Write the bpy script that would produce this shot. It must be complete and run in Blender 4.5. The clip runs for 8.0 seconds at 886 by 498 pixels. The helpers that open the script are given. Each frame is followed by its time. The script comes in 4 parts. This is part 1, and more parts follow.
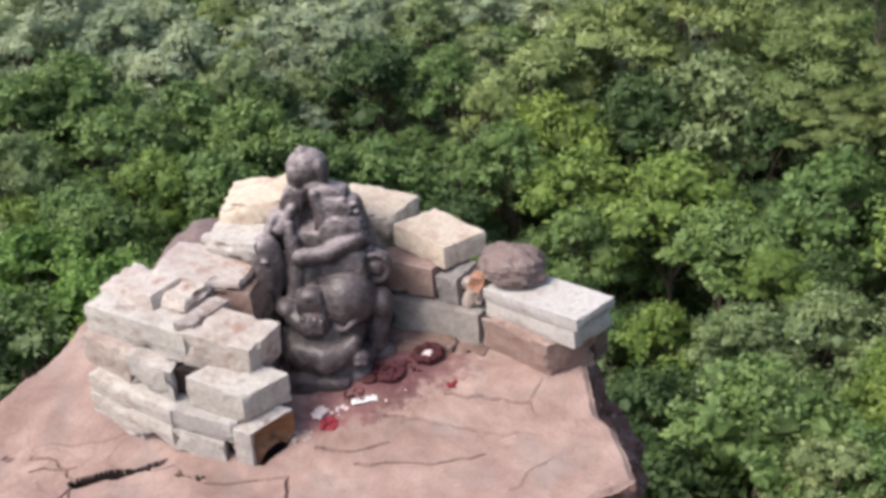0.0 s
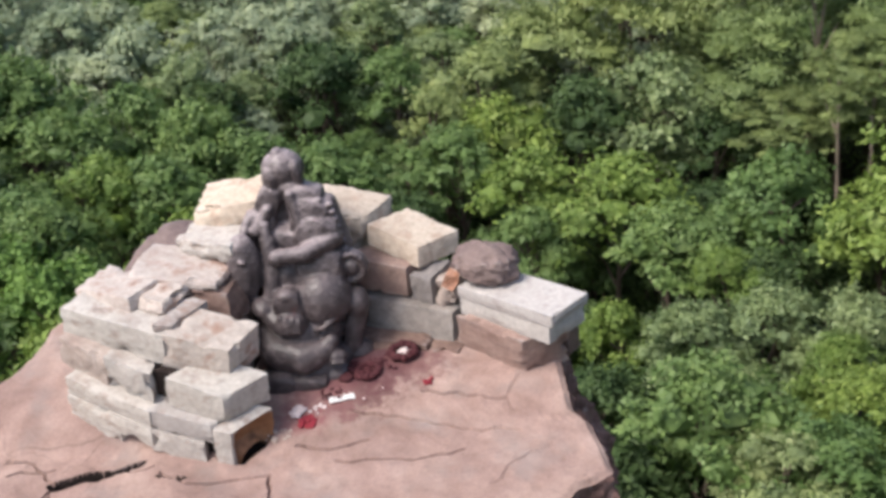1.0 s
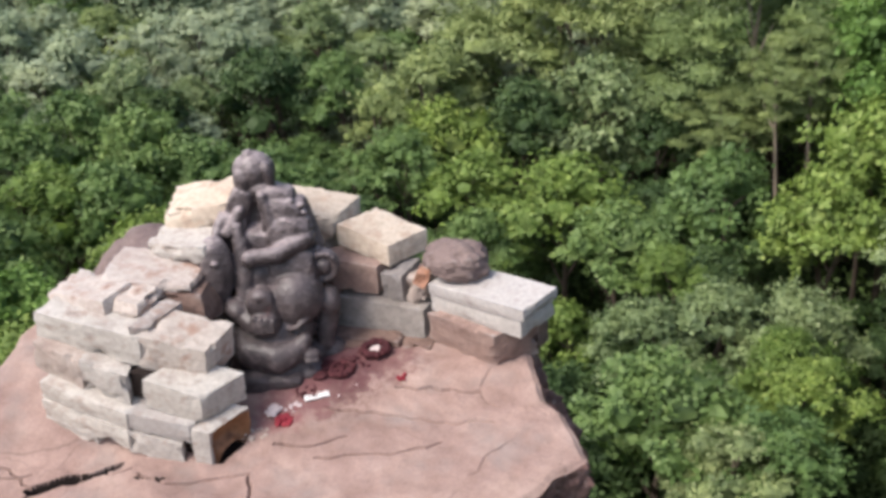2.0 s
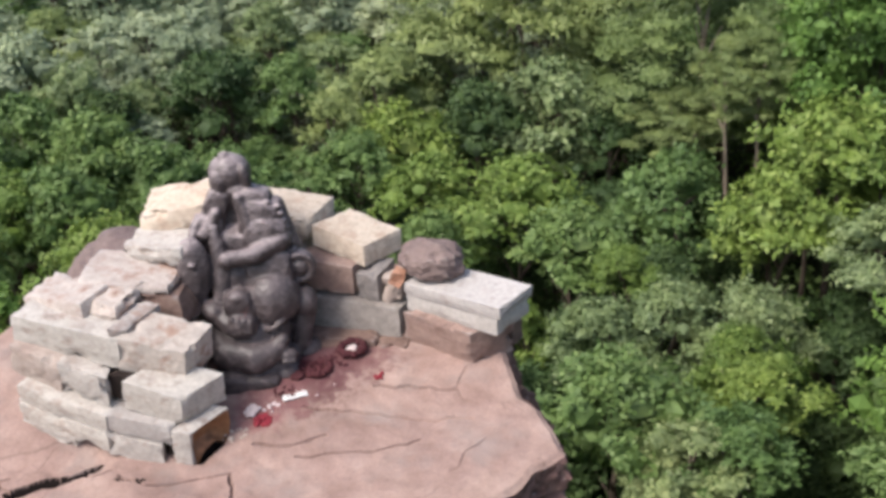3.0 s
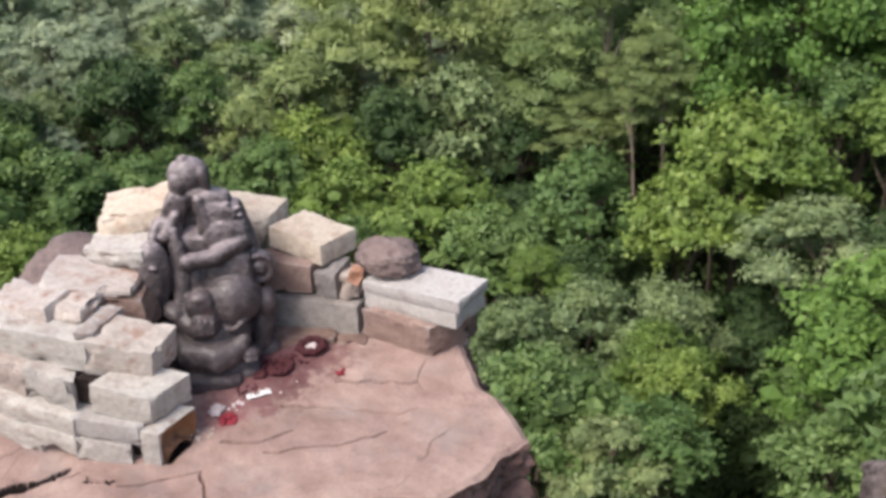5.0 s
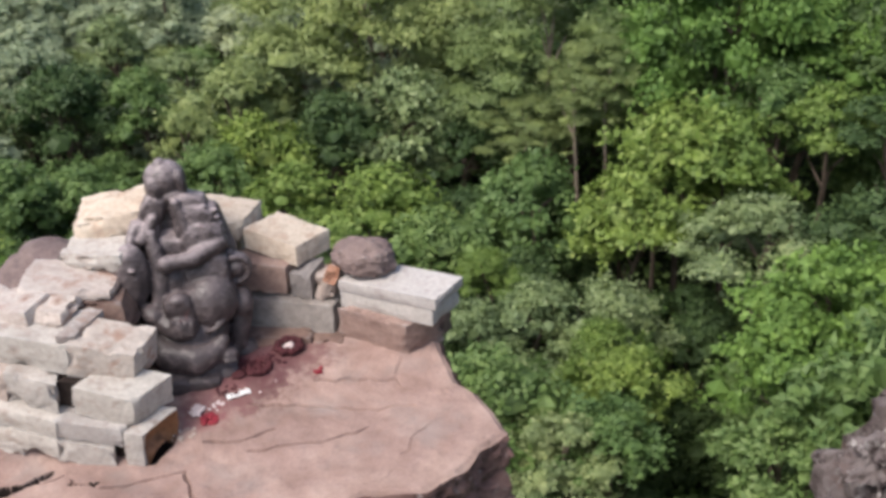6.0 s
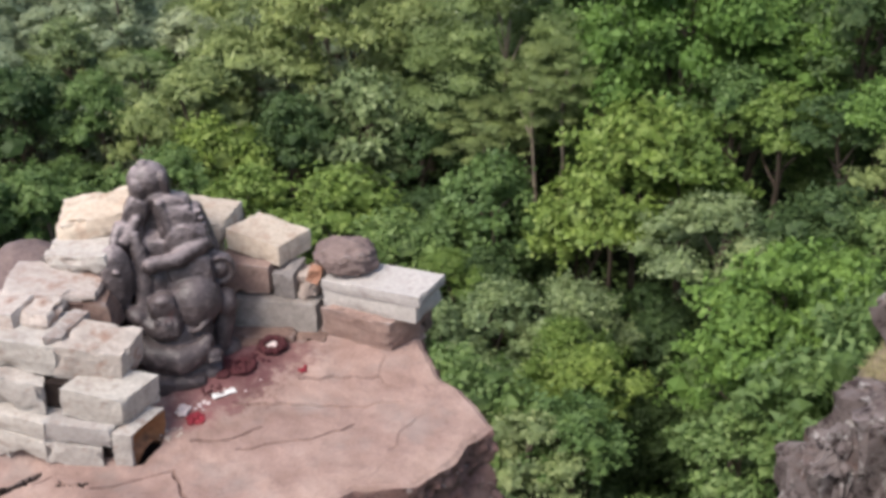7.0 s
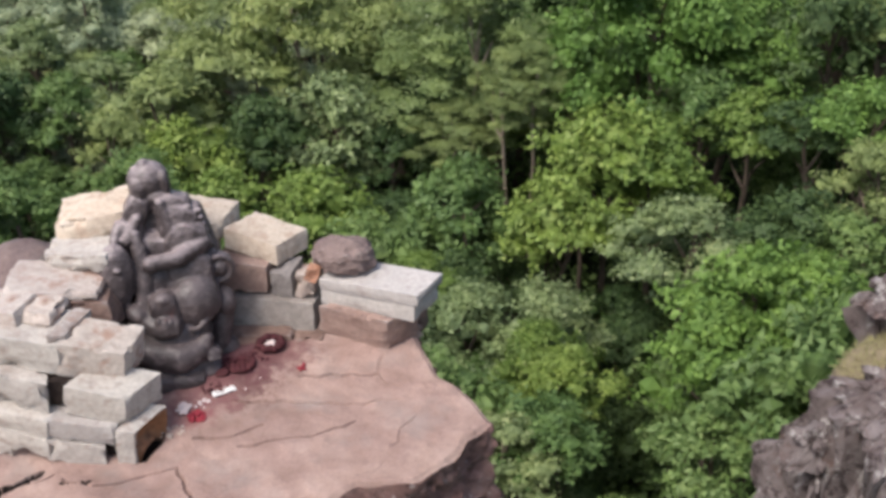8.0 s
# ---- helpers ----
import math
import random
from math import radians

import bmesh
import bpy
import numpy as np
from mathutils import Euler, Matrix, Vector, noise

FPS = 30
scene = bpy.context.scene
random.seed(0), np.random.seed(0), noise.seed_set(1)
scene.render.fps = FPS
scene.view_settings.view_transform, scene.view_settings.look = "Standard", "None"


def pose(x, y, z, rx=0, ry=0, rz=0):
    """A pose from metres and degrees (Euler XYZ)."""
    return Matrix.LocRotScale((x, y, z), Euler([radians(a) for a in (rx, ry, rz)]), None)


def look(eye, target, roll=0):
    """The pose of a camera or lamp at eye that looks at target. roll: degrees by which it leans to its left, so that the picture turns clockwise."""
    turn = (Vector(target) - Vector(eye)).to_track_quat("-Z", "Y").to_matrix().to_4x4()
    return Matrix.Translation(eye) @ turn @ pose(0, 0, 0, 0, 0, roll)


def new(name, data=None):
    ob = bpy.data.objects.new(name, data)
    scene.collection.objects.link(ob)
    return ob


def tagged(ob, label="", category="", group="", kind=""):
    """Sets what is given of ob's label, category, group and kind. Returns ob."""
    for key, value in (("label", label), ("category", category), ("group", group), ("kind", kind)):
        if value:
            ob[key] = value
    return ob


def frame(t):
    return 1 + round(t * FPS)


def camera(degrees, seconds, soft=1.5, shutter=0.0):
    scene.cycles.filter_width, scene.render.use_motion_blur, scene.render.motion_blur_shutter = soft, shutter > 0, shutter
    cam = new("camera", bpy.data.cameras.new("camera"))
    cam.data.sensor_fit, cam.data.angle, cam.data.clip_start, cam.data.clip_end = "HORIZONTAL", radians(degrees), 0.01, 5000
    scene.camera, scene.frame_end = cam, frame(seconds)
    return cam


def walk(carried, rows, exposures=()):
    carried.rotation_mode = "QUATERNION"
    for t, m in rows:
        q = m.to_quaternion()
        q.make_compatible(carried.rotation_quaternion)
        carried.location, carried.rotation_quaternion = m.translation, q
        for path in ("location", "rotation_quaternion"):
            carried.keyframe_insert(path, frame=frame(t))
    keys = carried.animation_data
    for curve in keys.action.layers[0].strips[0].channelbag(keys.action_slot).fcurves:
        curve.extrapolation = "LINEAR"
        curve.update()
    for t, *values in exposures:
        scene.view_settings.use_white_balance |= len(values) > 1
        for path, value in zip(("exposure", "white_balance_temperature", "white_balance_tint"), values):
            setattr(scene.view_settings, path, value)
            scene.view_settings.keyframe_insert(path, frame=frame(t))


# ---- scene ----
cam = camera(42.0, 8.0, soft=3.6, shutter=0.35)
PATH = [
    (0, (1.688, -5.407, 3.466), (1.358, -3.676, 2.519), -8.0),
    (0.5, (1.611, -5.456, 3.491), (1.331, -3.719, 2.539), -7.5),
    (1, (1.53, -5.51, 3.513), (1.299, -3.768, 2.558), -7.1),
    (1.5, (1.445, -5.58, 3.534), (1.27, -3.833, 2.578), -6.8),
    (3, (1.23, -5.706, 3.594), (1.192, -3.954, 2.629), -5.6),
    (3.5, (1.148, -5.762, 3.618), (1.159, -4.01, 2.652), -5.2),
    (4, (1.078, -5.793, 3.628), (1.127, -4.043, 2.662), -4.9),
    (4.5, (1.01, -5.826, 3.638), (1.096, -4.077, 2.672), -4.6),
    (6, (0.698, -5.973, 3.701), (0.938, -4.238, 2.735), -3.4),
    (6.5, (0.595, -6.009, 3.726), (0.884, -4.282, 2.759), -3.0),
    (7, (0.515, -6.029, 3.736), (0.837, -4.308, 2.769), -2.6),
    (7.5, (0.408, -6.052, 3.747), (0.765, -4.337, 2.783), -2.2),
    (8, (0.301, -6.074, 3.76), (0.687, -4.364, 2.797), -1.6),
]
walk(cam, [(t, look(eye, target, roll)) for t, eye, target, roll in PATH], exposures=((0.0, 0.75), (4.5, 0.71), (6.0, 0.61), (8.0, 0.59)))

# ---- world, sun ----
SUN_FROM = Vector((-0.44, -0.28, 0.82)).normalized()
world = bpy.data.worlds.new("sky")
world.use_nodes = True
scene.world = world
wn = world.node_tree.nodes
sky = wn.new("ShaderNodeTexSky")
sky.sky_type, sky.sun_disc = "NISHITA", False
sky.sun_elevation = math.asin(SUN_FROM.z)
sky.sun_rotation = math.atan2(SUN_FROM.x, SUN_FROM.y)
sky.dust_density, sky.air_density = 4.0, 1.0
wn["Background"].inputs["Strength"].default_value = 0.15
world.node_tree.links.new(sky.outputs["Color"], wn["Background"].inputs["Color"])
sun = new("sun", bpy.data.lights.new("sun", "SUN"))
sun.data.energy, sun.data.angle, sun.data.color = 2.0, radians(22), (1.0, 0.965, 0.92)
sun.matrix_world = look(SUN_FROM * 50, (0, 0, 0))


# ---- materials ----
def mat(name, rough=0.85):
    m = bpy.data.materials.new(name)
    m.use_nodes = True
    b = m.node_tree.nodes["Principled BSDF"]
    b.inputs["Roughness"].default_value = rough
    b.inputs["Specular IOR Level"].default_value = 0.3
    return m, m.node_tree.nodes, m.node_tree.links, b


def noise_node(n, l, scale, detail=6.0, rough=0.6, kind="Object", squash=None):
    tc = n.new("ShaderNodeTexCoord")
    out = tc.outputs[kind]
    if squash:
        mp = n.new("ShaderNodeMapping")
        mp.inputs["Scale"].default_value = squash
        l.new(out, mp.inputs["Vector"])
        out = mp.outputs["Vector"]
    t = n.new("ShaderNodeTexNoise")
    t.inputs["Scale"].default_value, t.inputs["Detail"].default_value = scale, detail
    t.inputs["Roughness"].default_value = rough
    l.new(out, t.inputs["Vector"])
    return t.outputs["Fac"]


def ramp(n, l, fac, stops):
    r = n.new("ShaderNodeValToRGB")
    while len(r.color_ramp.elements) < len(stops):
        r.color_ramp.elements.new(0.5)
    for e, (p, c) in zip(r.color_ramp.elements, stops):
        e.position = p
        e.color = (*c, 1) if len(c) == 3 else c
    l.new(fac, r.inputs["Fac"])
    return r.outputs["Color"]


def mix(n, l, fac, a, b, mode="MIX"):
    m = n.new("ShaderNodeMix")
    m.data_type, m.blend_type = "RGBA", mode
    for sock, v in ((m.inputs["Factor"], fac), (m.inputs["A"], a), (m.inputs["B"], b)):
        if isinstance(v, bpy.types.NodeSocket):
            l.new(v, sock)
        elif isinstance(v, (int, float)):
            sock.default_value = v
        else:
            sock.default_value = (*v, 1)
    return m.outputs["Result"]


def bump(n, l, b, fac, strength, dist, under=None):
    k = n.new("ShaderNodeBump")
    k.inputs["Strength"].default_value, k.inputs["Distance"].default_value = strength, dist
    l.new(fac, k.inputs["Height"])
    if under:
        l.new(under, k.inputs["Normal"])
    l.new(k.outputs["Normal"], b.inputs["Normal"])
    return k.outputs["Normal"]


def stone_mat(name, pale, deep, stain, stain_amount=0.5, rough=0.88):
    """Broken stone: pale skin, deeper patches, a stain colour and dark pits."""
    m, n, l, b = mat(name, rough)
    big = noise_node(n, l, 5.0, 4)
    fine = noise_node(n, l, 38.0, 8, 0.7)
    col = ramp(n, l, big, [(0.3, deep), (0.62, pale)])
    s = ramp(n, l, noise_node(n, l, 8.5, 7, 0.65, squash=(1, 1, 1.6)), [(0.5, (0, 0, 0)), (0.66, (stain_amount,) * 3)])
    col = mix(n, l, s, col, stain)
    grain = ramp(n, l, fine, [(0.25, (0.72, 0.72, 0.72)), (0.75, (1.12, 1.12, 1.12))])
    col = mix(n, l, 1.0, col, grain, "MULTIPLY")
    smut = ramp(n, l, noise_node(n, l, 15.0, 5, 0.6), [(0.55, (1, 1, 1)), (0.7, (0.74, 0.71, 0.70))])
    col = mix(n, l, 0.8, col, smut, "MULTIPLY")
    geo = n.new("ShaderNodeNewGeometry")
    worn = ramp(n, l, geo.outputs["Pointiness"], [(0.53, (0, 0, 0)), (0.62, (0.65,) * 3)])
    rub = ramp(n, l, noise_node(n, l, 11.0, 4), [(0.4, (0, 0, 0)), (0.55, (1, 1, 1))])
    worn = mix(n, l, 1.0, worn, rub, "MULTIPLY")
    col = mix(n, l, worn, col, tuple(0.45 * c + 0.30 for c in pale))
    info = n.new("ShaderNodeObjectInfo")
    tone = ramp(n, l, info.outputs["Random"], [(0, (0.88, 0.86, 0.86)), (1, (1.08, 1.05, 1.0))])
    col = mix(n, l, 1.0, col, tone, "MULTIPLY")
    pits = ramp(n, l, noise_node(n, l, 60.0, 3), [(0.24, (0.35, 0.32, 0.3)), (0.34, (1, 1, 1))])
    col = mix(n, l, 0.7, col, pits, "MULTIPLY")
    l.new(col, b.inputs["Base Color"])
    nb = bump(n, l, b, big, 0.5, 0.02)
    bump(n, l, b, fine, 0.6, 0.006, nb)
    return m


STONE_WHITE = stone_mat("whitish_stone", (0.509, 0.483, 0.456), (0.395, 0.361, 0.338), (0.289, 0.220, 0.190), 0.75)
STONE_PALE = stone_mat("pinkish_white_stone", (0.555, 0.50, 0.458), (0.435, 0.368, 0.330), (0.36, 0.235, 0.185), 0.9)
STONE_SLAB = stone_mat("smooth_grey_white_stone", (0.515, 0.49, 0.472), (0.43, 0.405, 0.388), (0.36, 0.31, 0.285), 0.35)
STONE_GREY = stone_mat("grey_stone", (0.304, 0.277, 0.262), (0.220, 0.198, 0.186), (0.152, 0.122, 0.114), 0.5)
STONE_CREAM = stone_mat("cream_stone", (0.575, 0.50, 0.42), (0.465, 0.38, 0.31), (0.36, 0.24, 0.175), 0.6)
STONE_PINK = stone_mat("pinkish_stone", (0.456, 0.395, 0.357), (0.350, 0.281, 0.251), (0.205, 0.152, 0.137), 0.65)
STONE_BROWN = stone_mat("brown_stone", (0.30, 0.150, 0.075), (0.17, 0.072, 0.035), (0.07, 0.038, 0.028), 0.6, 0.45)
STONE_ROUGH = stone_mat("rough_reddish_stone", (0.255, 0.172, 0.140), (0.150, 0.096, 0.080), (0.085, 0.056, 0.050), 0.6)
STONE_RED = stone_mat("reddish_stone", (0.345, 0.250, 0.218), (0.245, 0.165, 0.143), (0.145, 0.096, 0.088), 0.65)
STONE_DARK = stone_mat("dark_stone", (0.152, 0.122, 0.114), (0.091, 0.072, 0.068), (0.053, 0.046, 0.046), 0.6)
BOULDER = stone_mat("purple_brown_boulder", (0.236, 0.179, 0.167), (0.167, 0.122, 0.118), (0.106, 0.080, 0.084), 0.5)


def cliff_mat():
    """Raw reddish-brown fracture faces with pale mineral specks and dark hollows."""
    m, n, l, b = mat("reddish_cliff_stone", 0.8)
    big, mid, fine = noise_node(n, l, 4.0, 6, 0.65), noise_node(n, l, 17.0, 8, 0.72), noise_node(n, l, 60.0, 5, 0.7)
    col = ramp(n, l, big, [(0.3, (0.15, 0.080, 0.070)), (0.52, (0.25, 0.142, 0.125)), (0.72, (0.34, 0.225, 0.20))])
    col = mix(n, l, 0.85, col, ramp(n, l, mid, [(0.36, (0.3, 0.26, 0.26)), (0.5, (1, 1, 1))]), "MULTIPLY")
    speck = ramp(n, l, noise_node(n, l, 24.0, 5, 0.6), [(0.60, (0, 0, 0)), (0.66, (0.75,) * 3)])
    col = mix(n, l, speck, col, (0.44, 0.36, 0.345))
    l.new(col, b.inputs["Base Color"])
    nb = bump(n, l, b, mid, 0.9, 0.035)
    bump(n, l, b, fine, 0.6, 0.008, nb)
    return m


CLIFF = cliff_mat()


def crag_mat():
    m, n, l, b = mat("weathered_crag_stone", 0.92)
    big, mid, fine = noise_node(n, l, 1.6, 6, 0.65), noise_node(n, l, 6.0, 8, 0.7), noise_node(n, l, 26.0, 6, 0.7)
    col = ramp(n, l, big, [(0.3, (0.10, 0.072, 0.068)), (0.5, (0.185, 0.15, 0.145)), (0.7, (0.29, 0.25, 0.245))])
    pits = ramp(n, l, mid, [(0.38, (0.2, 0.16, 0.16)), (0.5, (1, 1, 1))])
    col = mix(n, l, 0.9, col, pits, "MULTIPLY")
    lichen = ramp(n, l, noise_node(n, l, 4.0, 8, 0.75), [(0.55, (0, 0, 0)), (0.63, (0.85,) * 3)])
    col = mix(n, l, lichen, col, (0.43, 0.40, 0.385))
    rust = ramp(n, l, noise_node(n, l, 2.2, 5, 0.6), [(0.56, (0, 0, 0)), (0.72, (0.6,) * 3)])
    col = mix(n, l, rust, col, (0.17, 0.095, 0.075))
    l.new(col, b.inputs["Base Color"])
    nb = bump(n, l, b, mid, 0.9, 0.08)
    bump(n, l, b, fine, 0.7, 0.02, nb)
    return m


CRAG = crag_mat()


def statue_mat():
    m, n, l, b = mat("black_granite", 0.38)
    big = noise_node(n, l, 6.0, 5)
    fine = noise_node(n, l, 55.0, 8, 0.7)
    col = ramp(n, l, big, [(0.3, (0.028, 0.022, 0.023)), (0.68, (0.085, 0.068, 0.069))])
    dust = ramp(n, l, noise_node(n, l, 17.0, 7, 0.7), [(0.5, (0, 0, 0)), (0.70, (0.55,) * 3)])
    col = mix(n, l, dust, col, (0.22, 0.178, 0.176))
    # dust on what faces the sky, with the skylight there put into the colour
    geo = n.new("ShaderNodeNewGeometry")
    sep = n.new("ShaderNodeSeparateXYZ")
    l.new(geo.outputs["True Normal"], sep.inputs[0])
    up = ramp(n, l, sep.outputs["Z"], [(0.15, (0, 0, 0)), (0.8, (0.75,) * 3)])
    pale_top = mix(n, l, 1.0, up, ramp(n, l, noise_node(n, l, 9.0, 6, 0.7), [(0.34, (0.2,) * 3), (0.54, (1, 1, 1))]), "MULTIPLY")
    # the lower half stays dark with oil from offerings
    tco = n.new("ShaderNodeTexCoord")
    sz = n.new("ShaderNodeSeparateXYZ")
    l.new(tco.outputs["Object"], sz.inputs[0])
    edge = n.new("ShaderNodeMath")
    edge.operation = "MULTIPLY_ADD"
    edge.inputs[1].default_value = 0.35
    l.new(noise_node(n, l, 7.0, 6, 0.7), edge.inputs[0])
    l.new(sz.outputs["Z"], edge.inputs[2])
    pale_top = mix(n, l, 1.0, pale_top, ramp(n, l, edge.outputs[0], [(0.62, (0.10,) * 3), (0.98, (1, 1, 1))]), "MULTIPLY")
    col = mix(n, l, pale_top, col, (0.36, 0.30, 0.305))
    # vermilion powder rubbed on brow, hand and belly
    for c, r in (((0.03, -0.12, 0.985), 0.05), ((0.17, -0.2, 0.82), 0.05), ((0.02, -0.45, 0.40), 0.10)):
        tc = n.new("ShaderNodeTexCoord")
        d = n.new("ShaderNodeVectorMath")
        d.operation = "DISTANCE"
        d.inputs[1].default_value = c
        l.new(tc.outputs["Object"], d.inputs[0])
        dv = n.new("ShaderNodeMath")
        dv.operation = "DIVIDE"
        dv.inputs[1].default_value = r
        l.new(d.outputs["Value"], dv.inputs[0])
        wob = n.new("ShaderNodeMath")
        wob.operation = "MULTIPLY_ADD"
        l.new(noise_node(n, l, 40.0, 6, 0.7), wob.inputs[0])
        wob.inputs[1].default_value = 1.3
        l.new(dv.outputs[0], wob.inputs[2])
        f = ramp(n, l, wob.outputs[0], [(0.75, (0.55,) * 3), (1.0, (0, 0, 0))])
        col = mix(n, l, f, col, (0.20, 0.075, 0.07))
    l.new(col, b.inputs["Base Color"])
    nb = bump(n, l, b, big, 0.4, 0.02)
    bump(n, l, b, fine, 0.35, 0.004, nb)
    return m


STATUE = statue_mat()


def summit_mat():
    m, n, l, b = mat("foot_worn_pink_rock", 0.9)
    big = noise_node(n, l, 1.7, 5)
    mid = noise_node(n, l, 7.0, 7, 0.62)
    fine = noise_node(n, l, 60.0, 8, 0.7)
    col = ramp(n, l, big, [(0.34, (0.262, 0.175, 0.152)), (0.5, (0.325, 0.224, 0.195)), (0.64, (0.383, 0.275, 0.237))])
    patch = ramp(n, l, mid, [(0.36, (0.82, 0.79, 0.77)), (0.66, (1.05, 1.05, 1.05))])
    col = mix(n, l, 1.0, col, patch, "MULTIPLY")
    grain = ramp(n, l, fine, [(0.3, (0.80, 0.79, 0.78)), (0.7, (1.1, 1.1, 1.1))])
    col = mix(n, l, 1.0, col, grain, "MULTIPLY")
    grey = ramp(n, l, noise_node(n, l, 3.1, 6, 0.6), [(0.52, (0, 0, 0)), (0.70, (0.6,) * 3)])
    col = mix(n, l, grey, col, (0.245, 0.205, 0.19))
    # hairline cracks that run and fade
    tc = n.new("ShaderNodeTexCoord")
    warp = n.new("ShaderNodeTexNoise")
    warp.inputs["Scale"].default_value, warp.inputs["Detail"].default_value = 3.0, 6
    l.new(tc.outputs["Object"], warp.inputs["Vector"])
    add = n.new("ShaderNodeVectorMath")
    add.operation = "MULTIPLY_ADD"
    l.new(warp.outputs["Color"], add.inputs[0])
    add.inputs[1].default_value = (0.45, 0.45, 0.1)
    l.new(tc.outputs["Object"], add.inputs[2])
    vor = n.new("ShaderNodeTexVoronoi")
    vor.feature = "DISTANCE_TO_EDGE"
    vor.inputs["Scale"].default_value = 2.3
    l.new(add.outputs[0], vor.inputs["Vector"])
    line = ramp(n, l, vor.outputs["Distance"], [(0.0, (1, 1, 1)), (0.014, (0, 0, 0))])
    fade = ramp(n, l, noise_node(n, l, 2.6, 3), [(0.5, (0, 0, 0)), (0.68, (0.6,) * 3)])
    crack = mix(n, l, 1.0, line, fade, "MULTIPLY")
    col = mix(n, l, crack, col, (0.11, 0.07, 0.06))
    # crimson powder trodden into the rock before the statue; wall shadow painted at right
    for c, r, tint, most in (((0.24, -0.42, 0.0), 0.74, (0.075, 0.024, 0.028), 0.97), ((0.12, -0.62, -0.03), 0.50, (0.22, 0.10, 0.10), 0.6),
                             ((0.46, -0.31, 0.0), 0.66, (0.10, 0.036, 0.042), 0.8), ((0.66, -0.27, 0.0), 0.48, (0.16, 0.075, 0.072), 0.5), ((0.06, -0.78, -0.05), 0.24, (0.27, 0.08, 0.09), 0.4)):
        tc = n.new("ShaderNodeTexCoord")
        d = n.new("ShaderNodeVectorMath")
        d.operation = "DISTANCE"
        d.inputs[1].default_value = c
        l.new(tc.outputs["Object"], d.inputs[0])
        dv = n.new("ShaderNodeMath")
        dv.operation = "DIVIDE"
        dv.inputs[1].default_value = r
        l.new(d.outputs["Value"], dv.inputs[0])
        wob = n.new("ShaderNodeMath")
        wob.operation = "MULTIPLY_ADD"
        l.new(noise_node(n, l, 14.0, 8, 0.72), wob.inputs[0])
        wob.inputs[1].default_value = 0.95
        l.new(dv.outputs[0], wob.inputs[2])
        f = ramp(n, l, wob.outputs[0], [(0.85, (most,) * 3), (1.0, (0, 0, 0))])
        f = mix(n, l, 0.5, f, ramp(n, l, wob.outputs[0], [(0.5, (most,) * 3), (1.0, (0, 0, 0))]))
        col = mix(n, l, f, col, tint)
    l.new(col, b.inputs["Base Color"])
    nb = bump(n, l, b, mid, 0.5, 0.03)
    bump(n, l, b, fine, 0.5, 0.006, nb)
    return m


SUMMIT = summit_mat()


def leaf_mat(name, dark, light, tip, gloss=0.6):
    """Leaves vary one by one and tree by tree, and let some light through."""
    m, n, l, b = mat(name, gloss)
    geo = n.new("ShaderNodeNewGeometry")
    info = n.new("ShaderNodeObjectInfo")
    col = ramp(n, l, geo.outputs["Random Per Island"], [(0.0, dark), (0.62, light), (1.0, tip)])
    tone = ramp(n, l, info.outputs["Random"], [(0, (0.78, 0.84, 0.82)), (0.5, (1, 1, 1)), (1, (1.12, 1.08, 1.05))])
    col = mix(n, l, 1.0, col, tone, "MULTIPLY")
    patch = ramp(n, l, noise_node(n, l, 2.2, 4), [(0.35, (0.72, 0.76, 0.8)), (0.65, (1.12, 1.1, 1.0))])
    col = mix(n, l, 1.0, col, patch, "MULTIPLY")
    l.new(col, b.inputs["Base Color"])
    tr = n.new("ShaderNodeBsdfTranslucent")
    l.new(col, tr.inputs["Color"])
    ms = n.new("ShaderNodeMixShader")
    ms.inputs["Fac"].default_value = 0.35
    l.new(b.outputs[0], ms.inputs[1])
    l.new(tr.outputs[0], ms.inputs[2])
    l.new(ms.outputs[0], n["Material Output"].inputs["Surface"])
    return m


LEAVES = {
    "bright": leaf_mat("bright_leaves", (0.105, 0.185, 0.042), (0.155, 0.265, 0.060), (0.235, 0.365, 0.10)),
    "mid": leaf_mat("mid_green_leaves", (0.115, 0.185, 0.056), (0.16, 0.245, 0.078), (0.24, 0.33, 0.13)),
    "olive": leaf_mat("olive_leaves", (0.205, 0.26, 0.092), (0.27, 0.33, 0.125), (0.345, 0.40, 0.175)),
    "grey": leaf_mat("grey_green_leaves", (0.18, 0.235, 0.10), (0.24, 0.305, 0.135), (0.35, 0.41, 0.21)),
    "yellow": leaf_mat("yellow_green_leaves", (0.135, 0.20, 0.042), (0.195, 0.28, 0.062), (0.31, 0.39, 0.115)),
    # for dark trees, and for shade between crowns put into leaf colour
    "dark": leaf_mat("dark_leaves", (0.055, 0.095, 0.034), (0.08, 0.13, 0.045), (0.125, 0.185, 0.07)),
    # distance haze put into the leaf colour
    "hazy": leaf_mat("haze_tinted_leaves", (0.30, 0.355, 0.225), (0.385, 0.445, 0.285), (0.47, 0.525, 0.35)),
}


def bark_mat(name, deep, pale):
    m, n, l, b = mat(name, 0.9)
    f = noise_node(n, l, 9.0, 7, 0.65, squash=(1, 1, 0.25))
    l.new(ramp(n, l, f, [(0.3, deep), (0.7, pale)]), b.inputs["Base Color"])
    bump(n, l, b, f, 0.6, 0.03)
    return m


BARK = bark_mat("brown_bark", (0.075, 0.055, 0.042), (0.20, 0.155, 0.12))
PALE_BARK = bark_mat("pale_bark", (0.17, 0.13, 0.10), (0.42, 0.345, 0.275))


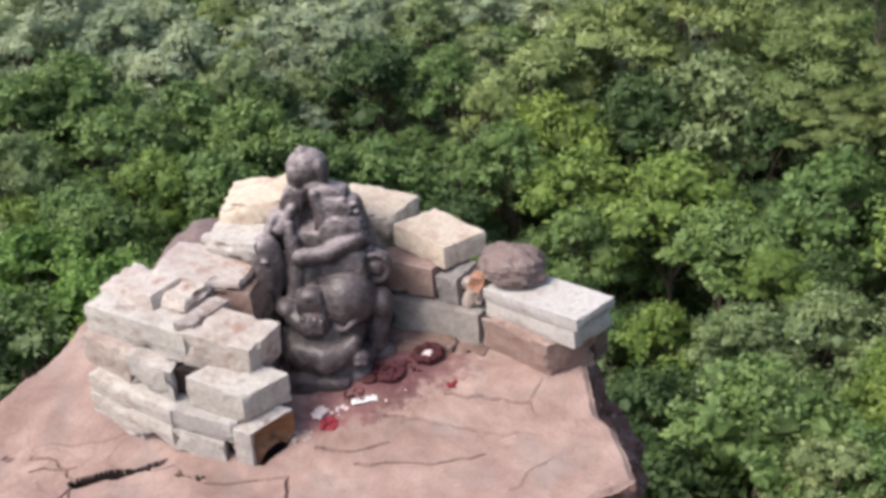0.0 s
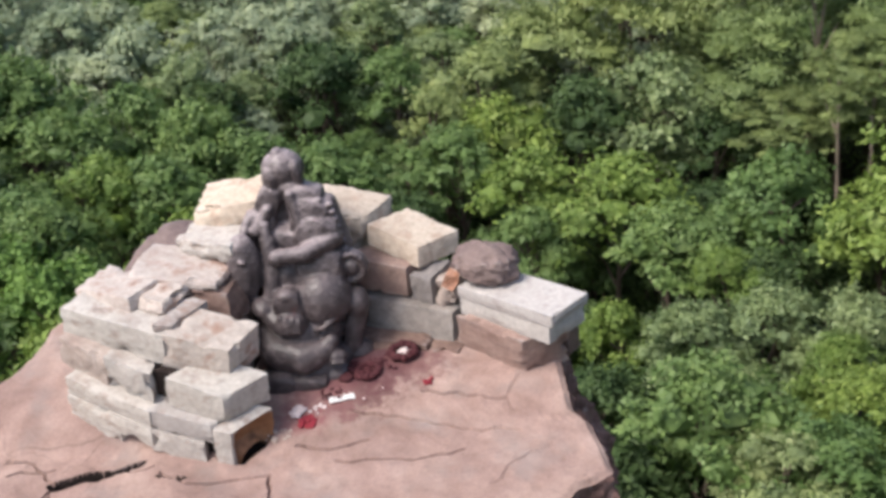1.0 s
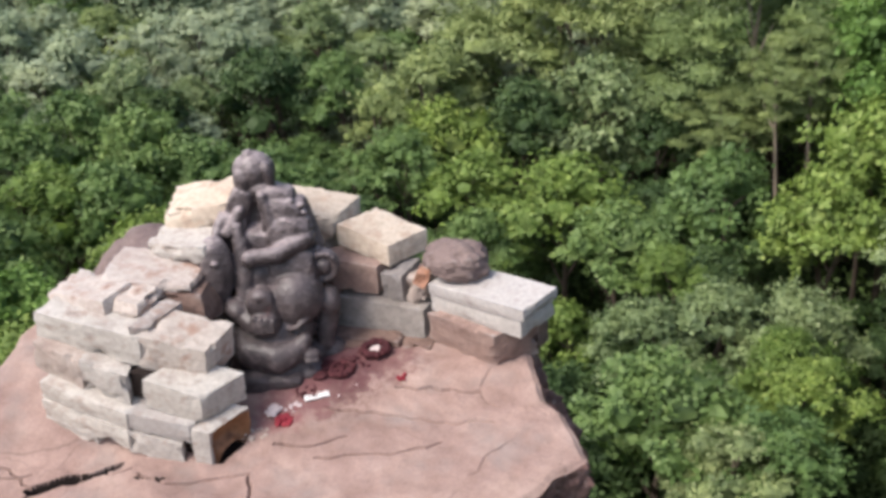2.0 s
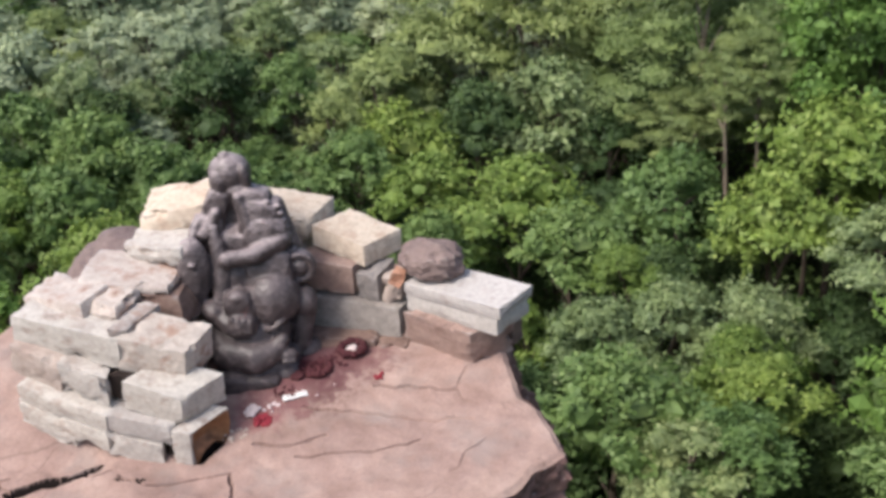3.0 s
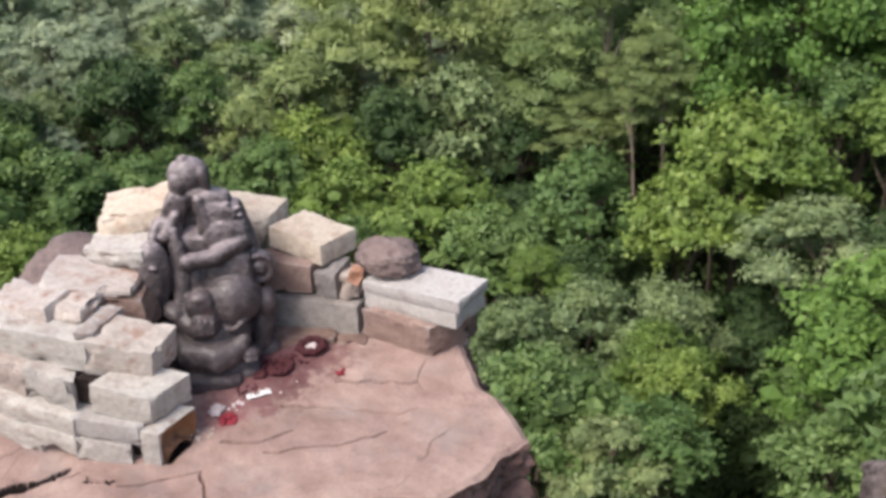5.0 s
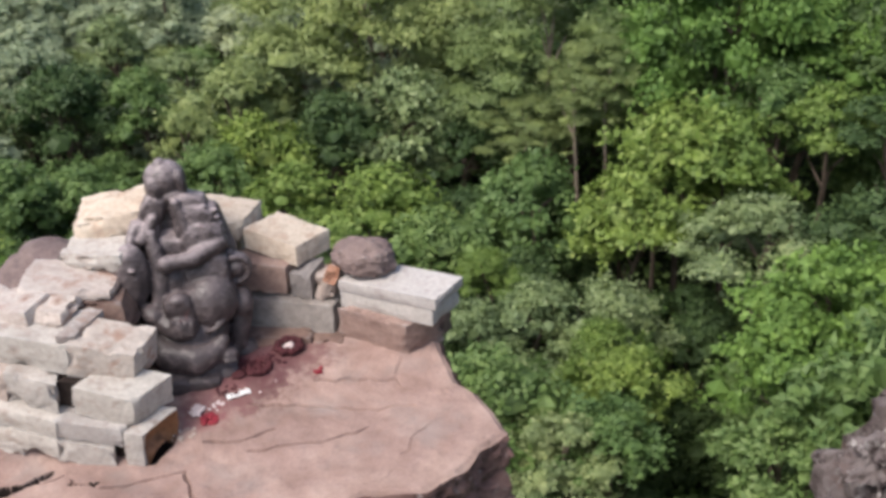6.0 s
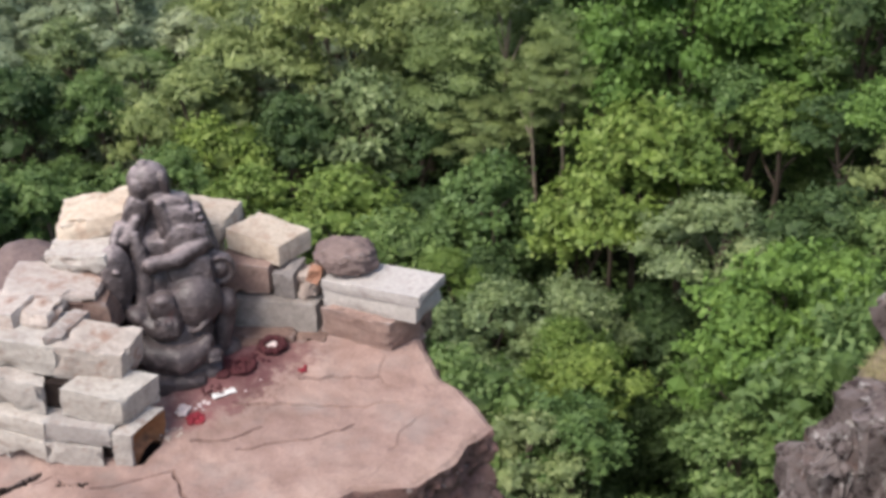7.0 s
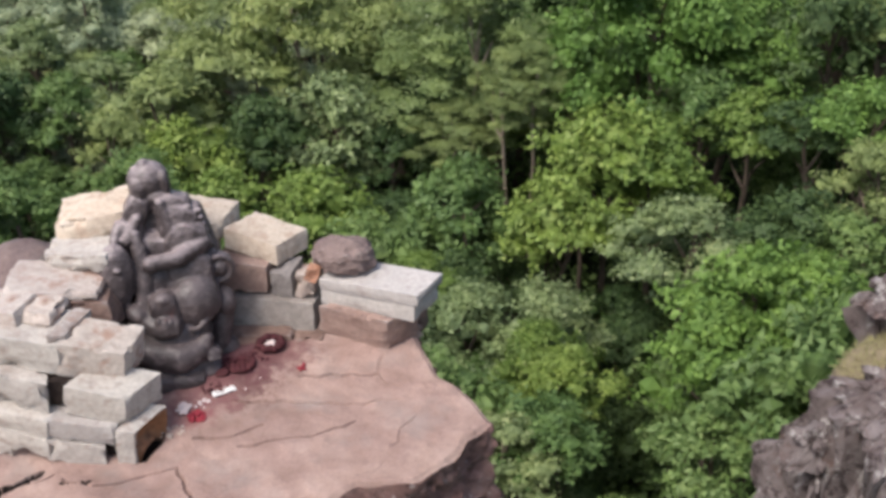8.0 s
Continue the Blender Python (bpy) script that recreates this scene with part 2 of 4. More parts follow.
def floor_mat():
    m, n, l, b = mat("forest_floor", 0.95)
    f = noise_node(n, l, 0.6, 9, 0.7)
    l.new(ramp(n, l, f, [(0.3, (0.018, 0.026, 0.012)), (0.55, (0.03, 0.045, 0.018)), (0.75, (0.06, 0.055, 0.03))]), b.inputs["Base Color"])
    bump(n, l, b, f, 0.8, 0.4)
    return m


FLOOR = floor_mat()


def plain(name, rgb, rough=0.8, vary=0.25):
    m, n, l, b = mat(name, rough)
    f = noise_node(n, l, 30.0, 6, 0.65)
    lo = tuple(c * (1 - vary) for c in rgb)
    l.new(ramp(n, l, f, [(0.3, lo), (0.7, rgb)]), b.inputs["Base Color"])
    bump(n, l, b, f, 0.4, 0.004)
    return m


PAPER = plain("white_paper", (0.72, 0.70, 0.68), 0.7, 0.08)
ORANGE = plain("faded_orange_plastic", (0.42, 0.215, 0.14), 0.55, 0.6)
CRIMSON = plain("crimson_petals", (0.27, 0.026, 0.04), 0.7, 0.4)
GARLAND = plain("withered_garland", (0.075, 0.018, 0.022), 0.8, 0.5)
ASH = plain("ash_and_powder", (0.62, 0.52, 0.50), 0.95, 0.2)
# near-black colour that stands in for shade inside cracks and wall holes
RECESS_SHADE = plain("recess_shade", (0.026, 0.017, 0.014), 0.95, 0.2)
STRAW = plain("dry_grass", (0.30, 0.27, 0.13), 0.8, 0.4)
BANK = plain("sandy_earth", (0.25, 0.20, 0.125), 0.95, 0.4)


# ---- mesh helpers ----
def part(name, mesh, material, parent=None, label=""):
    """Links a bmesh or a mesh as one object, under a thing or a part."""
    if isinstance(mesh, bmesh.types.BMesh):
        data = bpy.data.meshes.new(name)
        mesh.to_mesh(data)
        mesh.free()
    else:
        data = mesh
    if material and not data.materials:
        data.materials.append(material)
    ob = new(name, data)
    ob.parent = parent
    return tagged(ob, label)


def arrays_mesh(name, verts, faces, smooth=False):
    me = bpy.data.meshes.new(name)
    me.from_pydata(np.asarray(verts).tolist(), [], np.asarray(faces).tolist())
    me.update()
    if smooth:
        me.shade_smooth()
    return me


def rough_noise(p, scale, seed):
    return noise.fractal(Vector(p) * scale + Vector((seed * 7.13, seed * 3.7, seed * 1.9)), 0.8, 2.1, 5)


def block_mesh(name, u, v, w, seed, chip=0.02, wear=0.008, soft=0.05):
    """A hewn block on the edge vectors u, v, w from the corner 0, with worn, chipped edges and uneven faces."""
    u, v, w = Vector(u), Vector(v), Vector(w)
    bm = bmesh.new()
    bmesh.ops.create_cube(bm, size=1.0)
    bmesh.ops.subdivide_edges(bm, edges=bm.edges[:], cuts=11, use_grid_fill=True)
    lens = (u.length, v.length, w.length)
    for vt in bm.verts:
        c = vt.co + Vector((0.5, 0.5, 0.5))
        h = vt.co * 2
        h = h.lerp(h * (max(abs(h.x), abs(h.y), abs(h.z)) / h.length * 1.12), soft)
        q = u * (0.5 + h.x / 2) + v * (0.5 + h.y / 2) + w * (0.5 + h.z / 2)
        # distance to the edges: the two smallest distances to faces
        d = sorted(min(c[i], 1 - c[i]) * lens[i] for i in range(3))
        edge = math.hypot(d[0], d[1])
        big = rough_noise(q, 5.0, seed)
        small = rough_noise(q, 22.0, seed + 3)
        centre = (u + v + w) * 0.5
        inward = (centre - q).normalized()
        bite = max(0.0, rough_noise(q, 9.0, seed + 6) - 0.12)
        pull = max(0.0, 1 - edge / 0.05) * chip * (0.12 + 2.4 * bite)
        q = q + inward * pull + inward * (wear * (0.8 * big + 0.7 * small))
        vt.co = q
    bmesh.ops.recalc_face_normals(bm, faces=bm.faces[:])
    me = bpy.data.meshes.new(name)
    bm.to_mesh(me)
    bm.free()
    me.shade_smooth()
    me.set_sharp_from_angle(angle=radians(32))
    return me


def stone(parent, corner, u, v, w, material, seed, label="", chip=0.02, wear=0.008, name="stone_block", soft=0.05):
    ob = part(name, block_mesh(name, u, v, w, seed, chip, wear, soft), material, parent, label)
    ob.location = Vector(corner) - parent.location
    return ob


def boulder_mesh(name, size, seed, rough=0.18, cuts=4, facets=0.0):
    bm = bmesh.new()
    bmesh.ops.create_icosphere(bm, subdivisions=cuts, radius=1.0)
    for vt in bm.verts:
        p = vt.co.copy()
        k = 1 + rough * rough_noise(p, 1.3, seed) + rough * 0.35 * rough_noise(p, 5.0, seed + 2)
        q = Vector((p.x * size[0], p.y * size[1], p.z * size[2])) * k
        if facets:
            q += Vector((0, 0, 1)) * facets * rough_noise((q.x * 3, q.y * 3, q.z * 0.4), 1.0, seed + 5)
        vt.co = q
    me = bpy.data.meshes.new(name)
    bm.to_mesh(me)
    bm.free()
    me.shade_smooth()
    return me


def anchor(name, at, label, category, group="", kind=""):
    ob = new(name)
    ob.location = at
    ob.empty_display_size = 0.1
    return tagged(ob, label, category, group, kind)


# ---- ground ----
def canopy(x, y):
    """Height of the treetops: a valley that falls from the summit and climbs on either hand and ahead."""
    h = -8.4 + 0.16 * max(0.0, 3.5 - x) + 0.42 * max(0.0, x - 7.0) + 0.10 * max(0.0, y - 24.0)
    return min(h, 30.0)


def floor_height(x, y):
    r = math.hypot(x, y)
    wave = 0.9 * noise.noise(Vector((x * 0.05, y * 0.05, 3.0)))
    return canopy(x, y) - 4.6 + wave + (min(r, 500) - 60) * 0.06 * (r > 60)


def build_ground():
    side = [s * (abs(i) / 60) ** 2.2 * 700 for i in range(-60, 61) for s in [1 if i > 0 else -1]]
    verts = [(x + 3, y + 12, floor_height(x + 3, y + 12)) for y in side for x in side]
    n = len(side)
    faces = [(j * n + i, j * n + i + 1, (j + 1) * n + i + 1, (j + 1) * n + i) for j in range(n - 1) for i in range(n - 1)]
    ob = part("ground", arrays_mesh("ground", verts, faces, True), FLOOR)
    tagged(ob, "dark shaded forest floor of a deep wooded valley", "ground", kind="structure")


build_ground()

# ---- the summit rock ----
RIM = [(1.41, -0.40), (1.42, -0.55), (1.455, -0.77), (1.54, -0.87), (1.60, -1.08), (1.64, -1.27), (1.48, -1.36), (1.37, -1.49), (1.13, -1.61), (0.86, -1.57), (0.74, -1.61),
       (0.2, -1.85), (-0.6, -2.0), (-1.5, -1.9), (-2.0, -1.35), (-1.80, -0.90), (-1.66, -0.64), (-1.50, -0.40), (-1.36, 0.2), (-1.0, 0.75),
       (0.0, 0.85), (0.75, 0.68), (1.32, 0.34), (1.47, 0.0)]
CRACKS = [  # width, depth, points
    (0.020, 0.24, [(-1.15, -1.20), (-1.11, -1.192)]),
    (0.038, 0.28, [(-1.11, -1.192), (-1.0, -1.165), (-0.93, -1.155)]),
    (0.029, 0.26, [(-0.93, -1.155), (-0.86, -1.128)]),
    (0.018, 0.22, [(-0.86, -1.128), (-0.80, -1.10)]),
    (0.026, 0.18, [(-0.80, -1.10), (-0.76, -1.072), (-0.735, -1.068)]),
    (0.006, 0.02, [(-1.13, -1.20), (-1.12, -1.30), (-1.14, -1.45)]),
    (0.009, 0.03, [(-1.42, -1.13), (-1.36, -1.105), (-1.24, -1.10), (-1.16, -1.075)]),
    (0.010, 0.04, [(-0.62, -1.16), (-0.55, -1.185), (-0.47, -1.16)]),
    (0.055, 0.09, [(-0.215, -1.01), (-0.135, -0.915)]),
    (0.006, 0.02, [(-0.80, -1.10), (-0.74, -1.12), (-0.66, -1.10)]),
    (0.009, 0.026, [(-0.62, -1.14), (-0.45, -1.20), (-0.2, -1.19), (-0.02, -1.17), (0.0, -1.30), (0.03, -1.5), (0.02, -1.8)]),
    (0.009, 0.026, [(0.30, -1.09), (0.445, -1.12), (0.64, -1.11), (0.84, -1.09), (0.92, -1.04)]),
    (0.009, 0.026, [(0.05, -0.98), (0.25, -1.0), (0.42, -0.96)]),
    (0.004, 0.010, [(1.19, -0.50), (1.12, -0.65), (1.17, -0.75), (1.29, -0.80), (1.46, -0.89)]),
    (0.009, 0.026, [(0.68, -0.58), (0.86, -0.60), (1.0, -0.66), (1.12, -0.65)]),
    (0.009, 0.026, [(0.30, -0.72), (0.48, -0.73), (0.68, -0.81), (0.97, -0.88), (1.2, -0.92)]),
    (0.004, 0.010, [(1.06, -1.33), (1.12, -1.29), (1.15, -1.18), (1.25, -1.10), (1.38, -1.02)]),
    (0.009, 0.026, [(-1.6, -1.0), (-1.3, -1.04), (-1.12, -1.19), (-1.2, -1.35), (-1.15, -1.6)]),
]


def segment_distance(px, py, a, b):
    ax, ay = a
    dx, dy = b[0] - ax, b[1] - ay
    t = np.clip(((px - ax) * dx + (py - ay) * dy) / (dx * dx + dy * dy), 0, 1)
    return np.hypot(px - ax - t * dx, py - ay - t * dy)


def smooth01(v):
    v = np.clip(v, 0, 1)
    return v * v * (3 - 2 * v)


def summit_height(x, y):
    z = 0.02 - 0.075 * smooth01((-0.25 - y) / 0.55) + 0.19 * smooth01((-0.55 - x) / 0.6) * smooth01((y + 1.02) / 0.3)
    z = z - 0.04 * np.exp(-((x + 0.27) ** 2 + (y + 1.12) ** 2) / 0.05)
    return z


def build_summit():
    cx, cy, nr = 0.1, -0.6, 190
    # finer steps where the wide crack runs
    ang = np.sort(np.r_[np.linspace(0, 2 * math.pi, 560, endpoint=False), np.linspace(3.42, 3.76, 190)])
    na = len(ang)
    pa = np.array([math.atan2(y - cy, x - cx) % (2 * math.pi) for x, y in RIM])
    pr = np.array([math.hypot(x - cx, y - cy) for x, y in RIM])
    order = np.argsort(pa)
    pa, pr = pa[order], pr[order]
    rad = np.interp(ang, np.r_[pa[-1] - 2 * math.pi, pa, pa[0] + 2 * math.pi], np.r_[pr[-1], pr, pr[0]])
    jag = np.array([0.018 * rough_noise((math.cos(a) * 1.6, math.sin(a) * 1.6, 0), 4.5, 4) for a in ang])
    rad = rad + jag
    rings = np.sort(np.r_[np.sqrt(np.linspace(0.0004, 1, nr)), np.linspace(0.42, 0.72, 110)])
    verts, hollow = [], []
    for s in rings:
        x, y = cx + np.cos(ang) * rad * s, cy + np.sin(ang) * rad * s
        z = summit_height(x, y)
        bumpy = np.array([0.014 * rough_noise((a, b, 0), 1.6, 1) + 0.006 * rough_noise((a, b, 0), 7.0, 2) for a, b in zip(x, y)])
        z = z + bumpy
        deep = np.zeros(na)
        for width, depth, pts in CRACKS:
            wob = 0.014 * np.sin(x * 17 + y * 9) + 0.006 * np.sin(x * 41 - y * 33)
            d = np.min([segment_distance(x + wob, y + 0.8 * wob, a, b) for a, b in zip(pts, pts[1:])], axis=0)
            cut = depth * np.clip(2.6 - 2.6 * d / width, 0, 1)
            z, deep = z - cut, np.maximum(deep, cut)
        z = z - 0.028 * smooth01((s - 0.975) / 0.025) * (0.5 + 0.5 * np.sin(ang * 23) ** 2)
        verts += np.stack([x, y, z], 1).tolist()
        hollow.append(deep)
    top = len(rings)
    drops = [0.012, 0.03, 0.05, 0.075, 0.10, 0.13, 0.16, 0.195, 0.23, 0.27, 0.31, 0.36, 0.41, 0.47, 0.53, 0.6, 0.68, 0.77, 0.87, 0.98, 1.1, 1.22, 1.35, 1.6, 1.9, 2.3, 2.8, 3.4, 4.1, 5, 6, 7.2, 8.6, 10.2, 12, 14.5, 17]
    base = np.array(verts[-na:])
    for d in drops:
        out = np.array([0.05 * d + min(d, 0.8) * 0.22 * rough_noise((math.cos(a) * 2.6, math.sin(a) * 2.6, d * 1.1), 1.4, 6)
                        + min(d * 4, 1) * 0.05 * rough_noise((math.cos(a) * 5, math.sin(a) * 5, d * 4), 2.0, 8)
                        + min(d * 12, 1) * 0.035 * rough_noise((math.cos(a) * 6, math.sin(a) * 6, d * 5), 4.0, 9) for a in ang])
        # the face below the slab stands out past the lip
        out += 0.13 * smooth01(np.array(d / 0.35)) * np.exp(-((((ang + math.pi) % (2 * math.pi)) - math.pi - 0.06) / 0.24) ** 2)
        # blocky ledges
        out += 0.06 * min(d * 3, 1) * np.floor(2.2 * np.array([noise.noise(Vector((math.cos(a) * 3, math.sin(a) * 3, d * 1.7))) for a in ang]))
        r = rad + out
        verts += np.stack([cx + np.cos(ang) * r, cy + np.sin(ang) * r, base[:, 2] - d], 1).tolist()
    rows = top + len(drops)
    faces = [(j * na + i, j * na + (i + 1) % na, (j + 1) * na + (i + 1) % na, (j + 1) * na + i) for j in range(rows - 1) for i in range(na)]
    faces.append(list(range(na - 1, -1, -1)))
    me = bpy.data.meshes.new("summit_rock")
    me.from_pydata(verts, [], faces)
    me.materials.append(SUMMIT)
    me.materials.append(CLIFF)
    me.materials.append(RECESS_SHADE)
    index = np.zeros(len(faces), dtype=np.int32)
    index[(top - 1) * na : (rows - 1) * na] = 1
    # shade inside the wide crack and deep hollows, painted near-black
    hollow = np.array(hollow)
    cell = (hollow[:-1] > 0.03) | (hollow[1:] > 0.03)
    cell = cell | np.roll(cell, -1, axis=1)
    index[: (top - 1) * na][cell.ravel()] = 2
    me.polygons.foreach_set("material_index", index)
    me.shade_smooth()
    me.set_sharp_from_angle(angle=radians(38))
    bm = bmesh.new()
    bm.from_mesh(me)
    bmesh.ops.recalc_face_normals(bm, faces=bm.faces[:])
    bm.to_mesh(me)
    bm.free()
    ob = new("summit_rock", me)
    tagged(ob, "flat pinkish-brown cracked rock summit with dark sheer cliff sides", "rock", kind="structure")


build_summit()

# ---- stacked stone walls ----
def hollow_face(me, u, v, w):
    """Scoops the end face of a block and arches its underside."""
    inv = Matrix((u, v, w)).transposed().inverted()
    me.materials.append(STONE_BROWN)
    for poly in me.polygons:
        c = inv @ poly.center
        if c.x < 0.5 and 0.08 < c.y < 1.1 and -0.1 < c.z < 0.90 and abs(poly.normal.dot(u.normalized())) > 0.5 or c.z < 0.06:
            poly.material_index = 1
    for vt in me.vertices:
        c = inv @ vt.co
        bowl = min(1.0, 1.5 * max(0.0, 1 - ((c.y - 0.54) / 0.46) ** 2) * max(0.0, 1 - ((c.z - 0.50) / 0.46) ** 2))
        arch = math.exp(-(((c.y - 0.50) / 0.30) ** 4))
        q = vt.co + u * (0.62 * bowl * max(0.0, 1 - 1.6 * c.x))
        q += w * (0.34 * arch * max(0.0, 1 - 1.7 * c.z))
        vt.co = q
    me.update()


def build_left_wall():
    wall = anchor("stacked_stone_wall", (-0.6, -0.8, 0.0), "dry-stacked wall of pale whitish and cream hewn stone blocks beside the statue", "stone wall", "walls round the statue")
    s = lambda *a, **k: stone(wall, *a, **k)  # noqa: E731
    # lower thin course with a square hole, then the upper one set back by a ledge
    s((-0.390, -1.044, -0.103), (-0.295, 0.059, 0.063), (-0.02, 0.24, 0.0), (0.012, 0.0, 0.135), STONE_WHITE, 61, chip=0.02, wear=0.005)
    # dark block added as the shade inside the square hole
    s((-0.335, -0.99, -0.11), (-0.09, 0.018, 0.018), (0.08, 0.12, 0.0), (0.012, 0.0, 0.13), RECESS_SHADE, 62, name="earth_packing")
    s((-0.335, -1.038, 0.027), (-0.34, 0.068, 0.072), (0.15, 0.225, 0.0), (0.01, 0.0, 0.108), STONE_WHITE, 63, chip=0.014, wear=0.004)
    rust = s((-0.248, -1.067, -0.120), (-0.098, 0.0196, 0.021), (0.178, 0.205, 0.005), (0.02, 0.0, 0.228), STONE_WHITE, 2, "white end stone with a rust-brown hollow over a dark gap", chip=0.012, wear=0.004)
    hollow_face(rust.data, Vector((-0.098, 0.0196, 0.021)), Vector((0.178, 0.205, 0.005)), Vector((0.02, 0.0, 0.228)))
    s((-0.668, -0.993, -0.020), (-0.482, 0.178, 0.120), (0.16, 0.26, 0.0), (0.012, 0.0, 0.115), STONE_WHITE, 3, chip=0.025, wear=0.006)
    s((-0.86, -0.925, -0.02), (-0.29, 0.107, 0.06), (0.16, 0.26, 0.0), (0.01, 0.0, 0.10), STONE_WHITE, 65, chip=0.03, wear=0.008)
    s((-0.655, -0.983, 0.101), (-0.486, 0.18, 0.121), (0.15, 0.25, 0.0), (0.01, 0.0, 0.098), STONE_WHITE, 64, chip=0.02, wear=0.006)
    # second course
    s((-0.262, -1.005, 0.115), (-0.30, 0.07, 0.095), (0.19, 0.21, -0.005), (0.018, 0.0, 0.165), STONE_WHITE, 4, chip=0.012, wear=0.004)
    s((-0.632, -0.923, 0.209), (-0.26, 0.087, 0.060), (-0.01, 0.26, 0.0), (0.018, 0.0, 0.178), STONE_WHITE, 5, chip=0.03, wear=0.009)
    s((-0.89, -0.835, 0.265), (-0.28, 0.13, 0.075), (0.16, 0.26, 0.0), (0.018, 0.0, 0.165), STONE_PINK, 6, chip=0.02, wear=0.008)
    # dark block added as the shade in the gap between two stones
    s((-0.51, -0.885, 0.195), (-0.125, 0.02, 0.03), (0.08, 0.12, 0.0), (0.01, 0.0, 0.155), RECESS_SHADE, 7, name="earth_packing")
    # third course
    s((-0.552, -0.848, 0.385), (-0.593, 0.19, 0.09), (0.15, 0.30, 0.0), (0.02, 0.0, 0.175), STONE_WHITE, 8, chip=0.02)
    s((-0.25, -0.845, 0.258), (-0.325, 0.0, 0.125), (0.11, 0.23, 0.015), (0.03, 0.01, 0.185), STONE_PALE, 9, "pinkish-cream stone block with a bevelled broken end", chip=0.03)
    s((-0.50, -0.80, 0.535), (-0.085, -0.02, 0.035), (0.13, 0.25, 0.0), (0.0, 0.0, 0.045), STONE_PALE, 10, chip=0.01, name="stone_chip")
    # fourth course
    s((-0.735, -0.69, 0.575), (-0.375, 0.185, -0.015), (0.12, 0.24, 0.0), (0.0, 0.02, 0.105), STONE_PALE, 11, chip=0.05, wear=0.010, soft=0.16)
    s((-0.570, -0.715, 0.556), (-0.19, 0.085, 0.012), (0.10, 0.27, 0.0), (0.0, 0.05, 0.088), STONE_PALE, 22, "rough pinkish knob of broken stone", chip=0.06, wear=0.016, soft=0.25)
    s((-0.26, -0.565, 0.380), (-0.50, 0.0, 0.085), (0.04, 0.42, 0.02), (-0.02, 0.07, 0.185), STONE_ROUGH, 12, "rough brown broken stone under the slab", chip=0.05, wear=0.018)
    s((-0.325, -0.480, 0.572), (-0.50, 0.015, 0.080), (0.07, 0.32, 0.03), (-0.01, 0.0, 0.045), STONE_PALE, 21, "broad thin cream slab", chip=0.035, wear=0.008, soft=0.1)
    # the back leg of the wall behind the statue
    s((-0.28, -0.50, -0.02), (-0.52, 0.05, 0.05), (0.05, 0.60, 0.0), (0.0, 0.0, 0.26), STONE_PINK, 13)
    s((-0.28, -0.47, 0.24), (-0.50, 0.05, 0.05), (0.05, 0.58, 0.0), (0.0, 0.0, 0.25), STONE_PINK, 14)
    s((-0.30, -0.20, 0.49), (-0.40, 0.06, 0.0), (0.12, 0.40, 0.0), (0.0, 0.0, 0.155), STONE_DARK, 15)
    s((-0.265, -0.335, 0.645), (-0.36, 0.13, 0.0), (0.10, 0.28, 0.0), (0.0, 0.0, 0.12), STONE_WHITE, 16, chip=0.05, wear=0.012, soft=0.22)
    s((-0.10, -0.11, 0.765), (-0.46, 0.04, -0.075), (0.04, 0.27, 0.055), (0.0, 0.01, 0.15), STONE_CREAM, 17, "long rounded cream stone behind the statue's head", chip=0.05, wear=0.014, soft=0.24)
    # packing behind the statue that carries the upper stones
    s((0.34, 0.10, -0.02), (-0.60, 0.0, 0.0), (0.03, 0.38, 0.0), (0.0, 0.0, 0.27), STONE_PINK, 18)
    s((0.32, 0.12, 0.25), (-0.57, 0.0, 0.0), (0.03, 0.36, 0.0), (0.0, 0.0, 0.26), STONE_PINK, 19)
    s((0.12, 0.06, 0.51), (-0.36, 0.02, 0.0), (0.03, 0.30, 0.0), (0.0, 0.0, 0.22), STONE_PINK, 20)
    return wall


